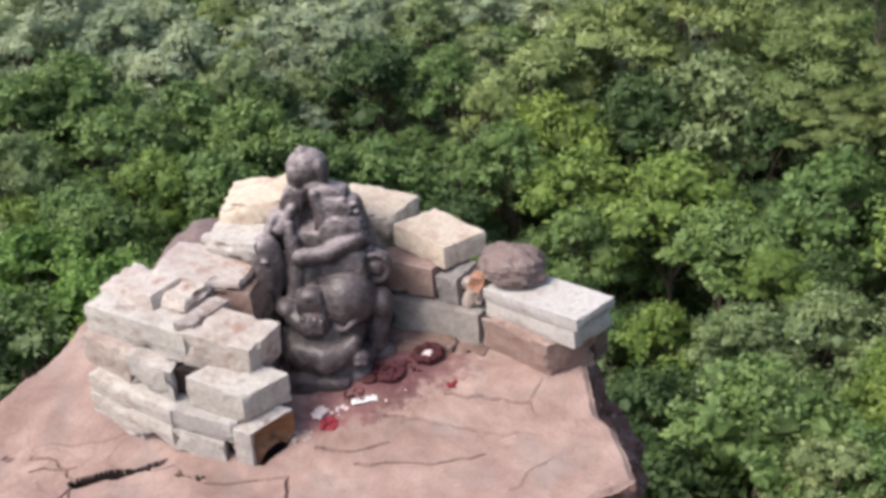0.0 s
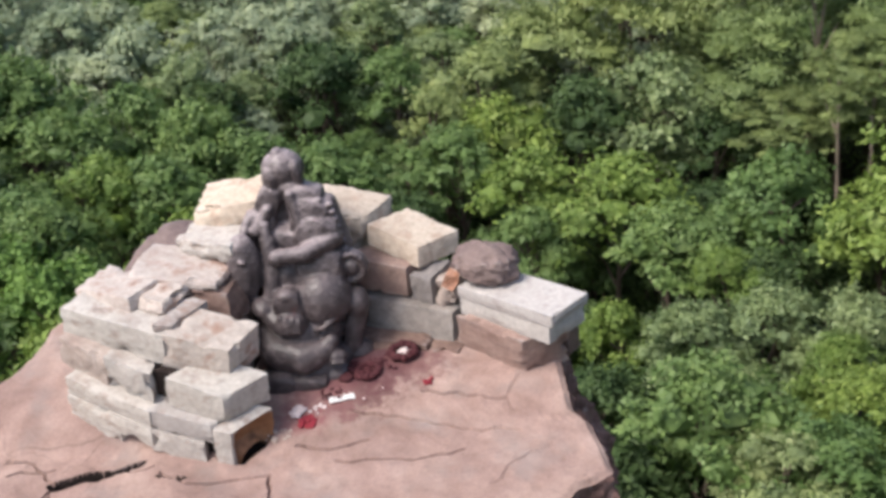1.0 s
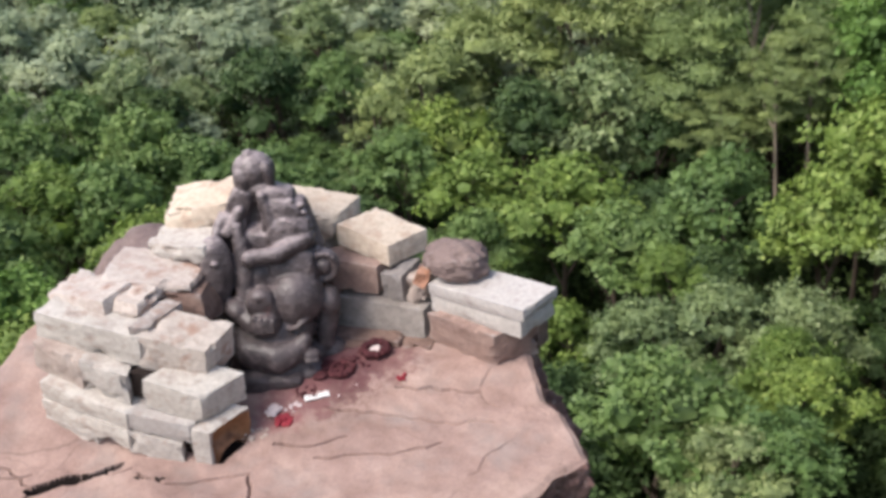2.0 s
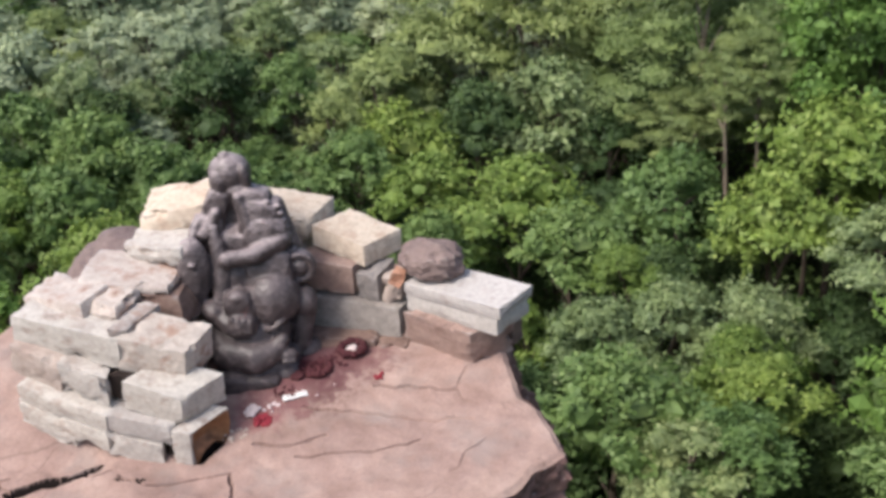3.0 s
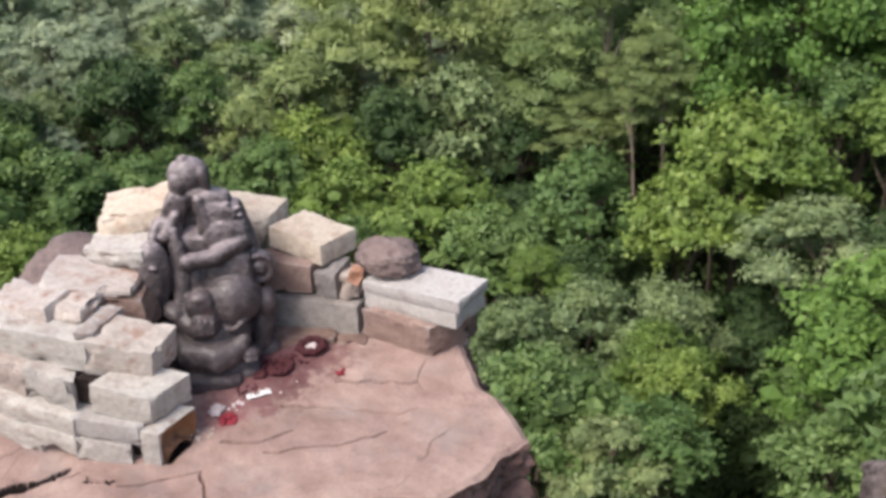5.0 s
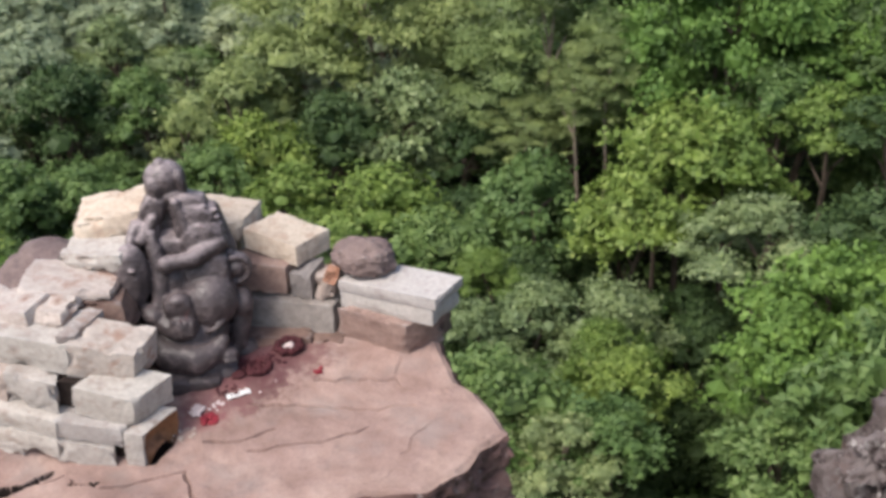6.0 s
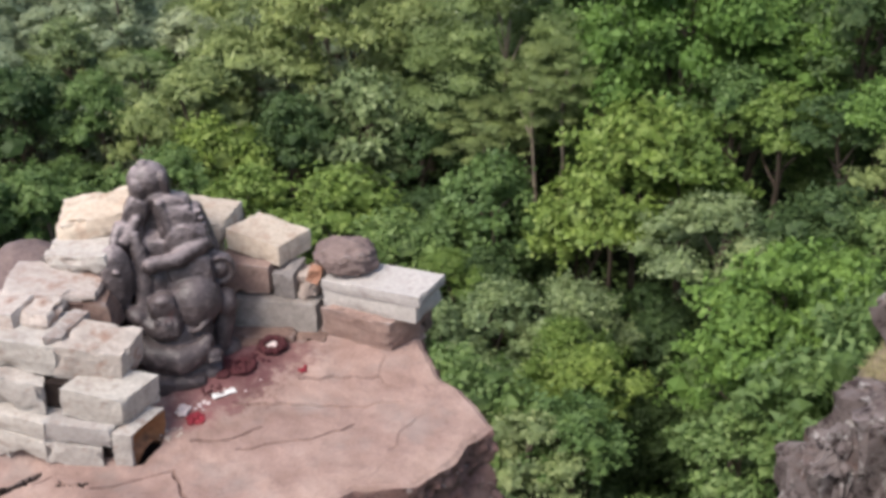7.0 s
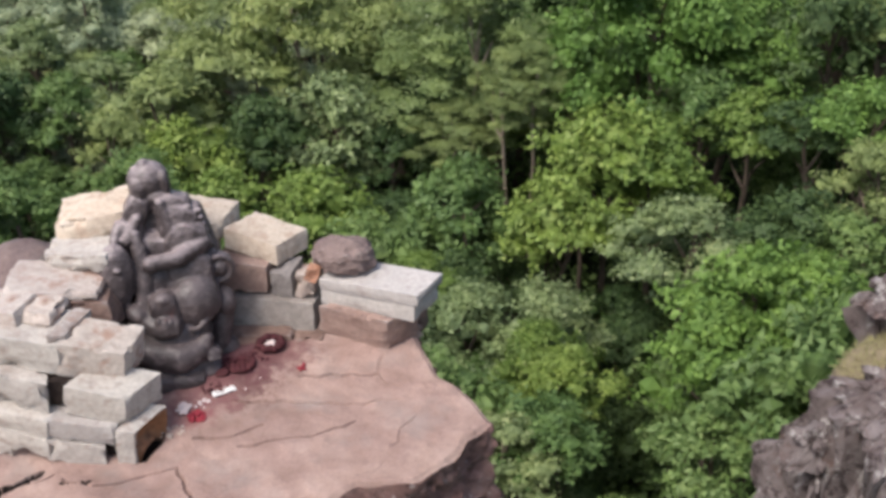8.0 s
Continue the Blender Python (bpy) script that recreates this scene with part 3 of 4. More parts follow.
def build_right_wall():
    wall = anchor("stacked_stone_wall", (0.9, -0.1, 0.0), "dry-stacked wall of cream, grey and brown stone blocks at the cliff edge", "stone wall", "walls round the statue")
    s = lambda *a, **k: stone(wall, *a, **k)  # noqa: E731
    s((0.825, -0.215, 0.01), (-0.52, 0.17, 0.04), (0.14, 0.26, 0.0), (0.01, 0.03, 0.18), STONE_GREY, 31, "long low grey block", chip=0.015)
    s((1.205, -0.495, -0.02), (-0.365, 0.29, 0.0), (0.25, 0.12, 0.0), (0.015, -0.03, 0.225), STONE_RED, 32, "reddish broken block", chip=0.03, wear=0.013)
    s((1.46, -0.34, -0.03), (-0.34, 0.27, 0.0), (0.06, 0.10, 0.0), (0.0, 0.0, 0.235), STONE_ROUGH, 33, chip=0.03)
    # the flat slab, split along its bed
    s((1.362, -0.580, 0.213), (-0.49, 0.40, -0.03), (0.19, 0.185, 0.018), (0.004, -0.004, 0.112), STONE_SLAB, 34, chip=0.01, wear=0.003, name="stone_slab")
    s((1.382, -0.606, 0.330), (-0.515, 0.415, -0.035), (0.19, 0.185, 0.018), (0.004, -0.004, 0.071), STONE_SLAB, 35, "smooth grey-white slab split along its bed", chip=0.012, wear=0.003, name="stone_slab")
    # second course towards the statue
    s((0.578, -0.05, 0.225), (-0.33, 0.07, 0.055), (0.12, 0.24, 0.0), (0.01, 0.0, 0.185), STONE_RED, 36, "brown shaded block", chip=0.02)
    s((0.72, -0.10, 0.20), (-0.12, 0.04, 0.01), (0.10, 0.20, 0.0), (0.0, 0.0, 0.165), STONE_GREY, 37)
    s((0.845, -0.145, 0.195), (-0.11, 0.045, 0.0), (0.10, 0.18, 0.0), (0.0, 0.0, 0.165), STONE_PINK, 38, chip=0.03)
    # top stones
    s((0.345, 0.125, 0.485), (-0.42, 0.03, 0.10), (0.17, 0.28, 0.015), (0.0, 0.0, 0.150), STONE_CREAM, 39, "cream slab behind the statue", chip=0.025, wear=0.01, soft=0.25)
    s((0.655, -0.02, 0.388), (-0.292, 0.141, 0.098), (0.212, 0.19, -0.008), (0.005, 0.03, 0.118), STONE_CREAM, 40, "tilted cream block with a chipped corner", chip=0.008, wear=0.004)
    return wall


build_left_wall()
build_right_wall()
# thin beds of rock between the statue and the wall's foot
for at, u, v, high, seed, label in (
    ((0.68, -0.27, -0.01), (-0.50, 0.13, 0.0), (0.10, 0.22, 0.0), 0.055, 51, "thin pinkish ledge stone between statue and wall"),
    ((0.86, -0.325, -0.015), (-0.34, 0.10, 0.0), (0.06, 0.16, 0.0), 0.038, 52, "flat broken ledge stone at the foot of the wall"),
    ((0.47, -0.27, 0.0), (-0.17, 0.03, 0.0), (0.05, 0.15, 0.0), 0.035, 53, "small stained ledge stone beside the statue's knee"),
):
    ledge = part("ledge_stone", block_mesh("ledge_stone", u, v, (0.0, 0.0, high), seed, 0.05, 0.014, 0.12), STONE_ROUGH)
    ledge.location = at
    tagged(ledge, label, "stone")

top = part("boulder", boulder_mesh("boulder", (0.185, 0.135, 0.105), 5, 0.2, 5, 0.04), BOULDER)
top.location, top.rotation_euler = (1.035, -0.145, 0.465), (0.05, 0.1, -0.5)
tagged(top, "purplish brown rounded boulder lying on the grey slab", "boulder")
back = part("boulder", boulder_mesh("boulder", (0.36, 0.32, 0.30), 8, 0.15), BOULDER)
back.location = (-0.82, 0.45, 0.17)
tagged(back, "large smooth grey-brown boulder behind the stone wall", "boulder")


# ---- statue: one plain mesh ----
def blob(bm, c, r, turn=(0, 0, 0)):
    m = Matrix.Translation(c) @ Euler([radians(a) for a in turn]).to_matrix().to_4x4() @ Matrix.Diagonal((*r, 1))
    bmesh.ops.create_icosphere(bm, subdivisions=3, radius=1.0, matrix=m)


def limb(bm, a, b, ra, rb):
    a, b = Vector(a), Vector(b)
    n = max(3, int((b - a).length / (0.28 * min(ra, rb))))
    for i in range(n + 1):
        t = i / n
        r = ra + (rb - ra) * t
        blob(bm, a.lerp(b, t), (r, r, r))


def lump(bm, c, r, turn=(0, 0, 0)):
    """A block with rounded corners, half sizes r."""
    m = Matrix.Translation(c) @ Euler([radians(a) for a in turn]).to_matrix().to_4x4() @ Matrix.Diagonal((*r, 1))
    got = bmesh.ops.create_icosphere(bm, subdivisions=3, radius=1.0)
    for v in got["verts"]:
        p = v.co
        v.co = m @ p.lerp(p / max(abs(p.x), abs(p.y), abs(p.z)), 0.55)


def build_statue():
    bm = bmesh.new()
    # head: a smooth dome with a small knob, a sunken face and a raised temple
    blob(bm, (-0.005, 0.005, 1.035), (0.119, 0.105, 0.112))
    blob(bm, (-0.02, 0.0, 1.135), (0.035, 0.035, 0.028))
    blob(bm, (-0.055, -0.035, 1.01), (0.062, 0.07, 0.09))
    blob(bm, (0.085, -0.055, 1.035), (0.030, 0.045, 0.075), (0, -8, 0))
    blob(bm, (0.03, -0.05, 0.955), (0.072, 0.06, 0.05))
    # broad plate of trunk, ear and chest with a ribbed collar
    lump(bm, (0.105, -0.055, 0.885), (0.105, 0.085, 0.085), (-8, 12, 0))
    lump(bm, (0.125, -0.085, 0.795), (0.115, 0.095, 0.125), (-8, 10, 0))
    lump(bm, (0.150, -0.105, 0.66), (0.130, 0.125, 0.17), (-6, 6, 0))
    lump(bm, (0.150, -0.165, 0.50), (0.140, 0.13, 0.16), (-14, 3, 0))
    limb(bm, (0.035, -0.136, 0.885), (0.20, -0.132, 0.905), 0.010, 0.010)
    limb(bm, (0.04, -0.13, 0.94), (0.075, -0.160, 0.80), 0.030, 0.032)
    limb(bm, (0.075, -0.160, 0.80), (0.115, -0.195, 0.71), 0.032, 0.028)
    # rough slab behind the body, and the mass between arm and belly
    lump(bm, (-0.01, -0.10, 0.62), (0.12, 0.10, 0.14))
    blob(bm, (-0.03, -0.19, 0.50), (0.11, 0.09, 0.11))
    blob(bm, (-0.045, -0.02, 0.93), (0.085, 0.075, 0.10))
    blob(bm, (0.05, 0.0, 0.62), (0.22, 0.09, 0.36))
    blob(bm, (-0.12, -0.06, 0.48), (0.14, 0.11, 0.20))
    # veil of stone from head to near shoulder, split from the chest by a groove
    lump(bm, (-0.115, -0.045, 0.845), (0.070, 0.080, 0.150), (0, 26, 0))
    lump(bm, (-0.165, -0.08, 0.73), (0.095, 0.085, 0.125), (0, 14, 0))
    limb(bm, (-0.095, -0.13, 0.86), (-0.165, -0.17, 0.755), 0.030, 0.034)
    limb(bm, (-0.115, -0.17, 0.79), (-0.10, -0.21, 0.70), 0.030, 0.032)
    limb(bm, (-0.21, -0.13, 0.80), (-0.235, -0.18, 0.74), 0.034, 0.030)
    # near arm, and the long oval that it holds up
    limb(bm, (-0.105, -0.19, 0.71), (-0.095, -0.245, 0.56), 0.046, 0.050)
    limb(bm, (-0.095, -0.245, 0.56), (-0.115, -0.285, 0.42), 0.050, 0.050)
    blob(bm, (-0.245, -0.265, 0.595), (0.105, 0.070, 0.195), (-8, 3, 0))
    blob(bm, (-0.250, -0.312, 0.605), (0.070, 0.030, 0.155), (-8, 3, 0))
    for i in range(3):
        blob(bm, (-0.225, -0.342 + 0.008 * i, 0.665 - 0.06 * i), (0.022, 0.010, 0.011))
    # forearm across the chest, ending in a fist
    limb(bm, (-0.035, -0.275, 0.655), (0.09, -0.265, 0.655), 0.046, 0.048)
    limb(bm, (0.09, -0.265, 0.655), (0.235, -0.17, 0.69), 0.048, 0.060)
    blob(bm, (-0.045, -0.285, 0.65), (0.048, 0.045, 0.050))
    # far upper arm with beads, and the disc in the far hand
    limb(bm, (0.225, -0.06, 0.86), (0.285, -0.10, 0.62), 0.045, 0.050)
    for i in range(7):
        blob(bm, (0.245 + 0.008 * i, -0.125 - 0.004 * i, 0.87 - 0.043 * i), (0.021, 0.022, 0.017))
    blob(bm, (0.315, -0.145, 0.515), (0.090, 0.055, 0.094))
    for i in range(18):
        a = i * math.pi / 9
        blob(bm, (0.317 + 0.074 * math.cos(a), -0.190, 0.517 + 0.078 * math.sin(a)), (0.017, 0.016, 0.017))
    blob(bm, (0.317, -0.200, 0.517), (0.034, 0.016, 0.036))
    # belly with a cord
    blob(bm, (0.154, -0.25, 0.385), (0.158, 0.165, 0.165))
    limb(bm, (0.165, -0.395, 0.415), (0.265, -0.33, 0.395), 0.018, 0.022)
    for i in range(18):
        t = i / 17
        blob(bm, (0.27 - 0.22 * t, -0.31 - 0.105 * math.sin(t * 3.1), 0.335 - 0.10 * t), (0.014, 0.014, 0.014))
    # far knee and shin
    blob(bm, (0.328, -0.21, 0.315), (0.064, 0.085, 0.092))
    limb(bm, (0.325, -0.21, 0.28), (0.27, -0.26, 0.07), 0.060, 0.052)
    # near knee, and the hand with its sweet before the belly
    blob(bm, (-0.145, -0.32, 0.375), (0.088, 0.085, 0.060), (0, 14, 0))
    lump(bm, (-0.01, -0.345, 0.40), (0.085, 0.075, 0.095), (0, -8, 0))
    blob(bm, (-0.01, -0.37, 0.470), (0.06, 0.05, 0.040))
    limb(bm, (-0.17, -0.32, 0.37), (-0.06, -0.41, 0.31), 0.056, 0.056)
    blob(bm, (-0.01, -0.40, 0.315), (0.092, 0.070, 0.080))
    for i in range(4):
        limb(bm, (-0.05 + 0.033 * i, -0.442, 0.375 - 0.008 * i), (-0.045 + 0.030 * i, -0.462, 0.295), 0.015, 0.013)
    # folded leg: a heavy crescent, and its foot
    blob(bm, (0.02, -0.26, 0.20), (0.22, 0.18, 0.15))
    limb(bm, (-0.165, -0.32, 0.20), (-0.11, -0.41, 0.145), 0.078, 0.092)
    limb(bm, (-0.11, -0.41, 0.145), (0.04, -0.45, 0.125), 0.092, 0.092)
    limb(bm, (0.04, -0.45, 0.125), (0.15, -0.435, 0.155), 0.092, 0.062)
    limb(bm, (0.15, -0.435, 0.155), (0.195, -0.41, 0.20), 0.060, 0.042)
    blob(bm, (0.215, -0.44, 0.12), (0.060, 0.050, 0.042))
    for i in range(4):
        blob(bm, (0.20 + 0.018 * i, -0.485 + 0.004 * i, 0.11), (0.010, 0.028, 0.012))
    # rough pedestal
    lump(bm, (-0.105, -0.44, -0.01), (0.105, 0.12, 0.075))
    lump(bm, (0.06, -0.45, -0.02), (0.11, 0.10, 0.065), (0, 4, 0))
    blob(bm, (0.06, -0.28, 0.03), (0.22, 0.20, 0.10))
    blob(bm, (0.19, -0.40, -0.01), (0.09, 0.08, 0.055))
    blob(bm, (0.28, -0.23, 0.02), (0.10, 0.09, 0.06))
    me = bpy.data.meshes.new("statue")
    bm.to_mesh(me)
    bm.free()
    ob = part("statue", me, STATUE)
    rm = ob.modifiers.new("merge", "REMESH")
    rm.mode, rm.voxel_size, rm.use_smooth_shade = "VOXEL", 0.0065, True
    sm = ob.modifiers.new("worn", "SMOOTH")
    sm.factor, sm.iterations = 0.5, 5
    tx = bpy.data.textures.new("chisel", "CLOUDS")
    tx.noise_scale, tx.noise_depth = 0.03, 3
    dp = ob.modifiers.new("chisel", "DISPLACE")
    dp.texture, dp.strength, dp.mid_level = tx, 0.006, 0.5
    tagged(ob, "worn black stone statue of a seated round-bellied deity on bare rock", "statue")


build_statue()


# ---- offerings and litter in front of the statue ----
def ground_z(x, y):
    return float(summit_height(np.array(x), np.array(y)))


def build_garland(at, radius, thick, material, label, seed):
    rnd = random.Random(seed)
    bm = bmesh.new()
    for i in range(46):
        a = i / 46 * 2 * math.pi
        r = radius * rnd.uniform(0.88, 1.1)
        blob(bm, (r * math.cos(a), r * math.sin(a), thick * rnd.uniform(0.6, 1.2)),
             (thick * rnd.uniform(0.7, 1.2), thick * rnd.uniform(0.6, 1.0), thick * rnd.uniform(0.6, 1.0)), (rnd.uniform(0, 90), 0, rnd.uniform(0, 180)))
    ob = part("garland", bm, material)
    ob.location = (at[0], at[1], ground_z(*at) - 0.004)
    return tagged(ob, label, "garland", "offerings")


build_garland((0.55, -0.295), 0.068, 0.024, GARLAND, "dark withered flower garland laid in a ring on the rock", 1)
build_garland((0.37, -0.44), 0.06, 0.02, GARLAND, "flattened dark red garland beside the statue's base", 2)


def build_heap(at, radius, high, material, label, category, seed, count=24, grain=0.02, name="powder_heap"):
    rnd = random.Random(seed)
    bm = bmesh.new()
    for i in range(count):
        a, r = rnd.uniform(0, 6.28), radius * math.sqrt(rnd.random())
        k = grain * rnd.uniform(0.6, 1.3)
        blob(bm, (r * math.cos(a), r * math.sin(a), high * (1 - r / radius) * rnd.random()), (k, k * rnd.uniform(0.6, 1), k * 0.5), (0, rnd.uniform(-30, 30), rnd.uniform(0, 180)))
    ob = part(name, bm, material)
    ob.location = (at[0], at[1], ground_z(*at))
    return tagged(ob, label, category, "" if name in ("petals", "crumbs") else "offerings", "stuff" if name in ("petals", "crumbs") else "")


build_heap((0.555, -0.295), 0.035, 0.03, ASH, "pale ash heap inside the garland", "ash", 3, 20)
build_heap((0.085, -0.785), 0.045, 0.03, CRIMSON, "crumpled crimson flower lying on the rock", "flower", 4, 26, 0.018, "flower")
build_heap((0.71, -0.52), 0.03, 0.006, CRIMSON, "scattered red petals on the rock", "petals", 5, 12, 0.012, "petals")
build_heap((0.02, -0.70), 0.04, 0.02, ASH, "small heap of white powder on the rock", "powder", 6, 18)
build_heap((0.12, -0.68), 0.05, 0.008, ASH, "crumbs of white powder", "powder", 7, 12, 0.012)
build_heap((0.30, -0.42), 0.09, 0.04, GARLAND, "dark red heap of old flowers at the statue's foot", "flowers", 8, 40, 0.022, "flower_heap")
build_heap((0.20, -0.56), 0.10, 0.010, GARLAND, "dark crimson petals scattered before the statue", "petals", 10, 26, 0.010, "petals")
build_heap((0.44, -0.36), 0.10, 0.012, GARLAND, "dark red flower scraps beside the garland", "petals", 11, 26, 0.012, "petals")
build_heap((0.33, -0.54), 0.13, 0.004, ASH, "scattered white crumbs on the stained rock", "crumbs", 12, 16, 0.007, "crumbs")
build_heap((-0.04, -0.88), 0.075, 0.010, STONE_PINK, "small pale stone chips fallen from the wall's hollow end", "stone chips", 14, 18, 0.011, "crumbs")
build_heap((0.40, -0.14), 0.05, 0.02, ASH, "pale crumbs of offerings by the wall", "offerings", 9, 14, 0.014, "crumbs")


def sheet(name, size, fold, material, at, turn, label, category, seed, lift=0.012):
    """A small creased sheet with thickness."""
    bm = bmesh.new()
    bmesh.ops.create_grid(bm, x_segments=10, y_segments=5, size=0.5)
    for v in bm.verts:
        p = Vector((v.co.x * size[0], v.co.y * size[1], 0))
        p.z = fold * noise.noise(Vector((p.x * 18 + seed, p.y * 18, seed)))
        v.co = p
    geom = bmesh.ops.extrude_face_region(bm, geom=bm.faces[:])
    bmesh.ops.translate(bm, vec=(0, 0, 0.002), verts=[g for g in geom["geom"] if isinstance(g, bmesh.types.BMVert)])
    ob = part(name, bm, material)
    ob.matrix_basis = pose(at[0], at[1], at[2] + lift, *turn)
    return tagged(ob, label, category)


sheet("paper_strip", (0.135, 0.042), 0.012, PAPER, (0.25, -0.625, ground_z(0.25, -0.625)), (0, 0, 18), "white strip of paper lying on the rock", "paper", 3)
sheet("plastic_wrapper", (0.075, 0.11), 0.03, ORANGE, (0.845, -0.17, 0.385), (58, 14, -30), "crumpled faded orange plastic wrapper tucked between stones", "wrapper", 5, 0.01)

# ---- trees ----
def leaves(rng, centres, normals, length, width, spread, fine=False):
    """Folded leaf blades, four corners each, round the given places."""
    n = len(centres)
    up = normals + [0, 0, 0.35] + rng.normal(0, spread, (n, 3))
    up /= np.linalg.norm(up, axis=1, keepdims=True) + 1e-9
    d = np.cross(up, rng.normal(0, 1, (n, 3)))
    d += normals * 0.35
    d /= np.linalg.norm(d, axis=1, keepdims=True) + 1e-9
    side = np.cross(up, d)
    side /= np.linalg.norm(side, axis=1, keepdims=True) + 1e-9
    ln = (length * rng.uniform(0.6, 1.35, n))[:, None]
    wd = (width * rng.uniform(0.7, 1.3, n))[:, None]
    mid = centres + d * ln * 0.5 - up * ln * 0.06
    if fine:
        verts = np.stack([centres - side * wd, centres + side * wd, centres + d * ln - up * ln * 0.1], 1).reshape(-1, 3)
        return verts, np.arange(n * 3).reshape(-1, 3)
    verts = np.stack([centres, mid + side * wd, centres + d * ln - up * ln * 0.12, mid - side * wd], 1).reshape(-1, 3)
    k = np.arange(n)[:, None] * 4
    faces = np.concatenate([k + [0, 1, 2], k + [0, 2, 3]], 1).reshape(-1, 3)
    return verts, faces


def ball():
    bm = bmesh.new()
    bmesh.ops.create_icosphere(bm, subdivisions=1, radius=1.0)
    bm.verts.ensure_lookup_table()
    v = np.array([tuple(p.co) for p in bm.verts])
    f = np.array([[p.index for p in face.verts] for face in bm.faces])
    bm.free()
    return v, f


BALL = ball()


def crown_mesh(seed, lumps, count, length, width, flat, spread, shell, layered=False, fine=True, size=(0.15, 0.34), tuft=13):
    """A crown about 1 in radius: leafy lumps on a dome, each of many tufts, with gaps between lumps and tufts."""
    rng = np.random.default_rng(seed)
    pts, nrm, core, cells = [], [], [], []
    radii = rng.uniform(*size, lumps)
    share = (radii**2 / (radii**2).sum() * count).astype(int)
    for i in range(lumps):
        a = i * 2.39996 + rng.uniform(-0.4, 0.4)
        h = rng.uniform(-0.45, 1.15)
        ring = math.sqrt(max(0.02, 1 - min(max(h, 0), 0.98) ** 2)) * rng.uniform(0.4, 1.0)
        c = np.array([ring * math.cos(a), ring * math.sin(a), h * 0.78 * flat])
        r = radii[i]
        n = max(share[i] // tuft, 4)
        v = rng.normal(0, 1, (n, 3))
        v /= np.linalg.norm(v, axis=1, keepdims=True)
        v[:, 2] = np.where(v[:, 2] < -0.3, -v[:, 2], v[:, 2])
        rad = r * (1 - shell * rng.random(n) ** 2)[:, None]
        wob = 1 + 0.26 * np.sin(v[:, :1] * 5 + i) * np.cos(v[:, 1:2] * 6 + 2 * i)
        squash = np.array([1.2, 1.2, 0.5] if layered else [1.06, 1.06, 0.78])
        mid = c + v * rad * wob * squash
        p = np.repeat(mid, tuft, axis=0) + rng.normal(0, 0.13 * r + 0.018, (n * tuft, 3)) * [1.15, 1.15, 0.7]
        pts.append(p)
        out = np.repeat(v, tuft, axis=0)
        nrm.append(out * [1, 1, 0.35] if layered else out)
        bv = BALL[0]
        bw = 0.62 + 0.12 * np.sin(bv[:, :1] * 5 + i) * np.cos(bv[:, 1:2] * 6 + 2 * i) + 0.08 * rng.normal(0, 1, (len(bv), 1))
        cells.append(BALL[1] + sum(len(k) for k in core))
        core.append(c + bv * r * bw * ([1.1, 1.1, 0.36] if layered else [1.05, 1.05, 0.70]))
    pts, nrm = np.concatenate(pts), np.concatenate(nrm)
    verts, faces = leaves(rng, pts, nrm, length, width, spread, fine)
    inner = np.concatenate(core)
    return arrays_mesh("crown", np.concatenate([inner, verts]), np.concatenate([np.concatenate(cells), faces + len(inner)]))


def tube(verts, faces, pts, radii, sides=7):
    start = len(verts)
    for k, (p, r) in enumerate(zip(pts, radii)):
        p = Vector(p)
        ahead = (Vector(pts[min(k + 1, len(pts) - 1)]) - Vector(pts[max(k - 1, 0)])).normalized()
        x = ahead.orthogonal().normalized()
        y = ahead.cross(x)
        for s in range(sides):
            a = 2 * math.pi * s / sides
            verts.append(p + (x * math.cos(a) + y * math.sin(a)) * r)
    for k in range(len(pts) - 1):
        for s in range(sides):
            a, b = start + k * sides + s, start + k * sides + (s + 1) % sides
            faces.append((a, b, b + sides, a + sides))


def trunk_mesh(seed, crown_low=0.55, limbs=8, bark=BARK):
    """A tapered, slightly bent trunk of height 1 with limbs that reach into the crown."""
    rnd = random.Random(seed)
    verts, faces = [], []
    bend = [(rnd.uniform(-0.04, 0.04), rnd.uniform(-0.04, 0.04)) for _ in range(7)]
    pts = [(bend[k][0] * k / 3, bend[k][1] * k / 3, k / 6) for k in range(7)]
    tube(verts, faces, pts, [0.045, 0.034, 0.03, 0.026, 0.021, 0.016, 0.008], 9)
    for i in range(limbs):
        t = crown_low + (0.95 - crown_low) * i / limbs
        a = i * 2.4 + rnd.uniform(-0.5, 0.5)
        k = t * 6
        j = min(int(k), 5)
        base = Vector(pts[j]).lerp(Vector(pts[j + 1]), k - j)
        far = rnd.uniform(0.10, 0.19)
        out = Vector((math.cos(a), math.sin(a), 0))
        tube(verts, faces, [base, base + out * far * 0.5 + Vector((0, 0, 0.07)), base + out * far + Vector((0, 0, 0.11 + 0.05 * rnd.random()))], [0.013, 0.009, 0.004], 6)
    me = bpy.data.meshes.new("trunk")
    me.from_pydata([tuple(v) for v in verts], [], faces)
    me.materials.append(bark)
    me.shade_smooth()
    return me


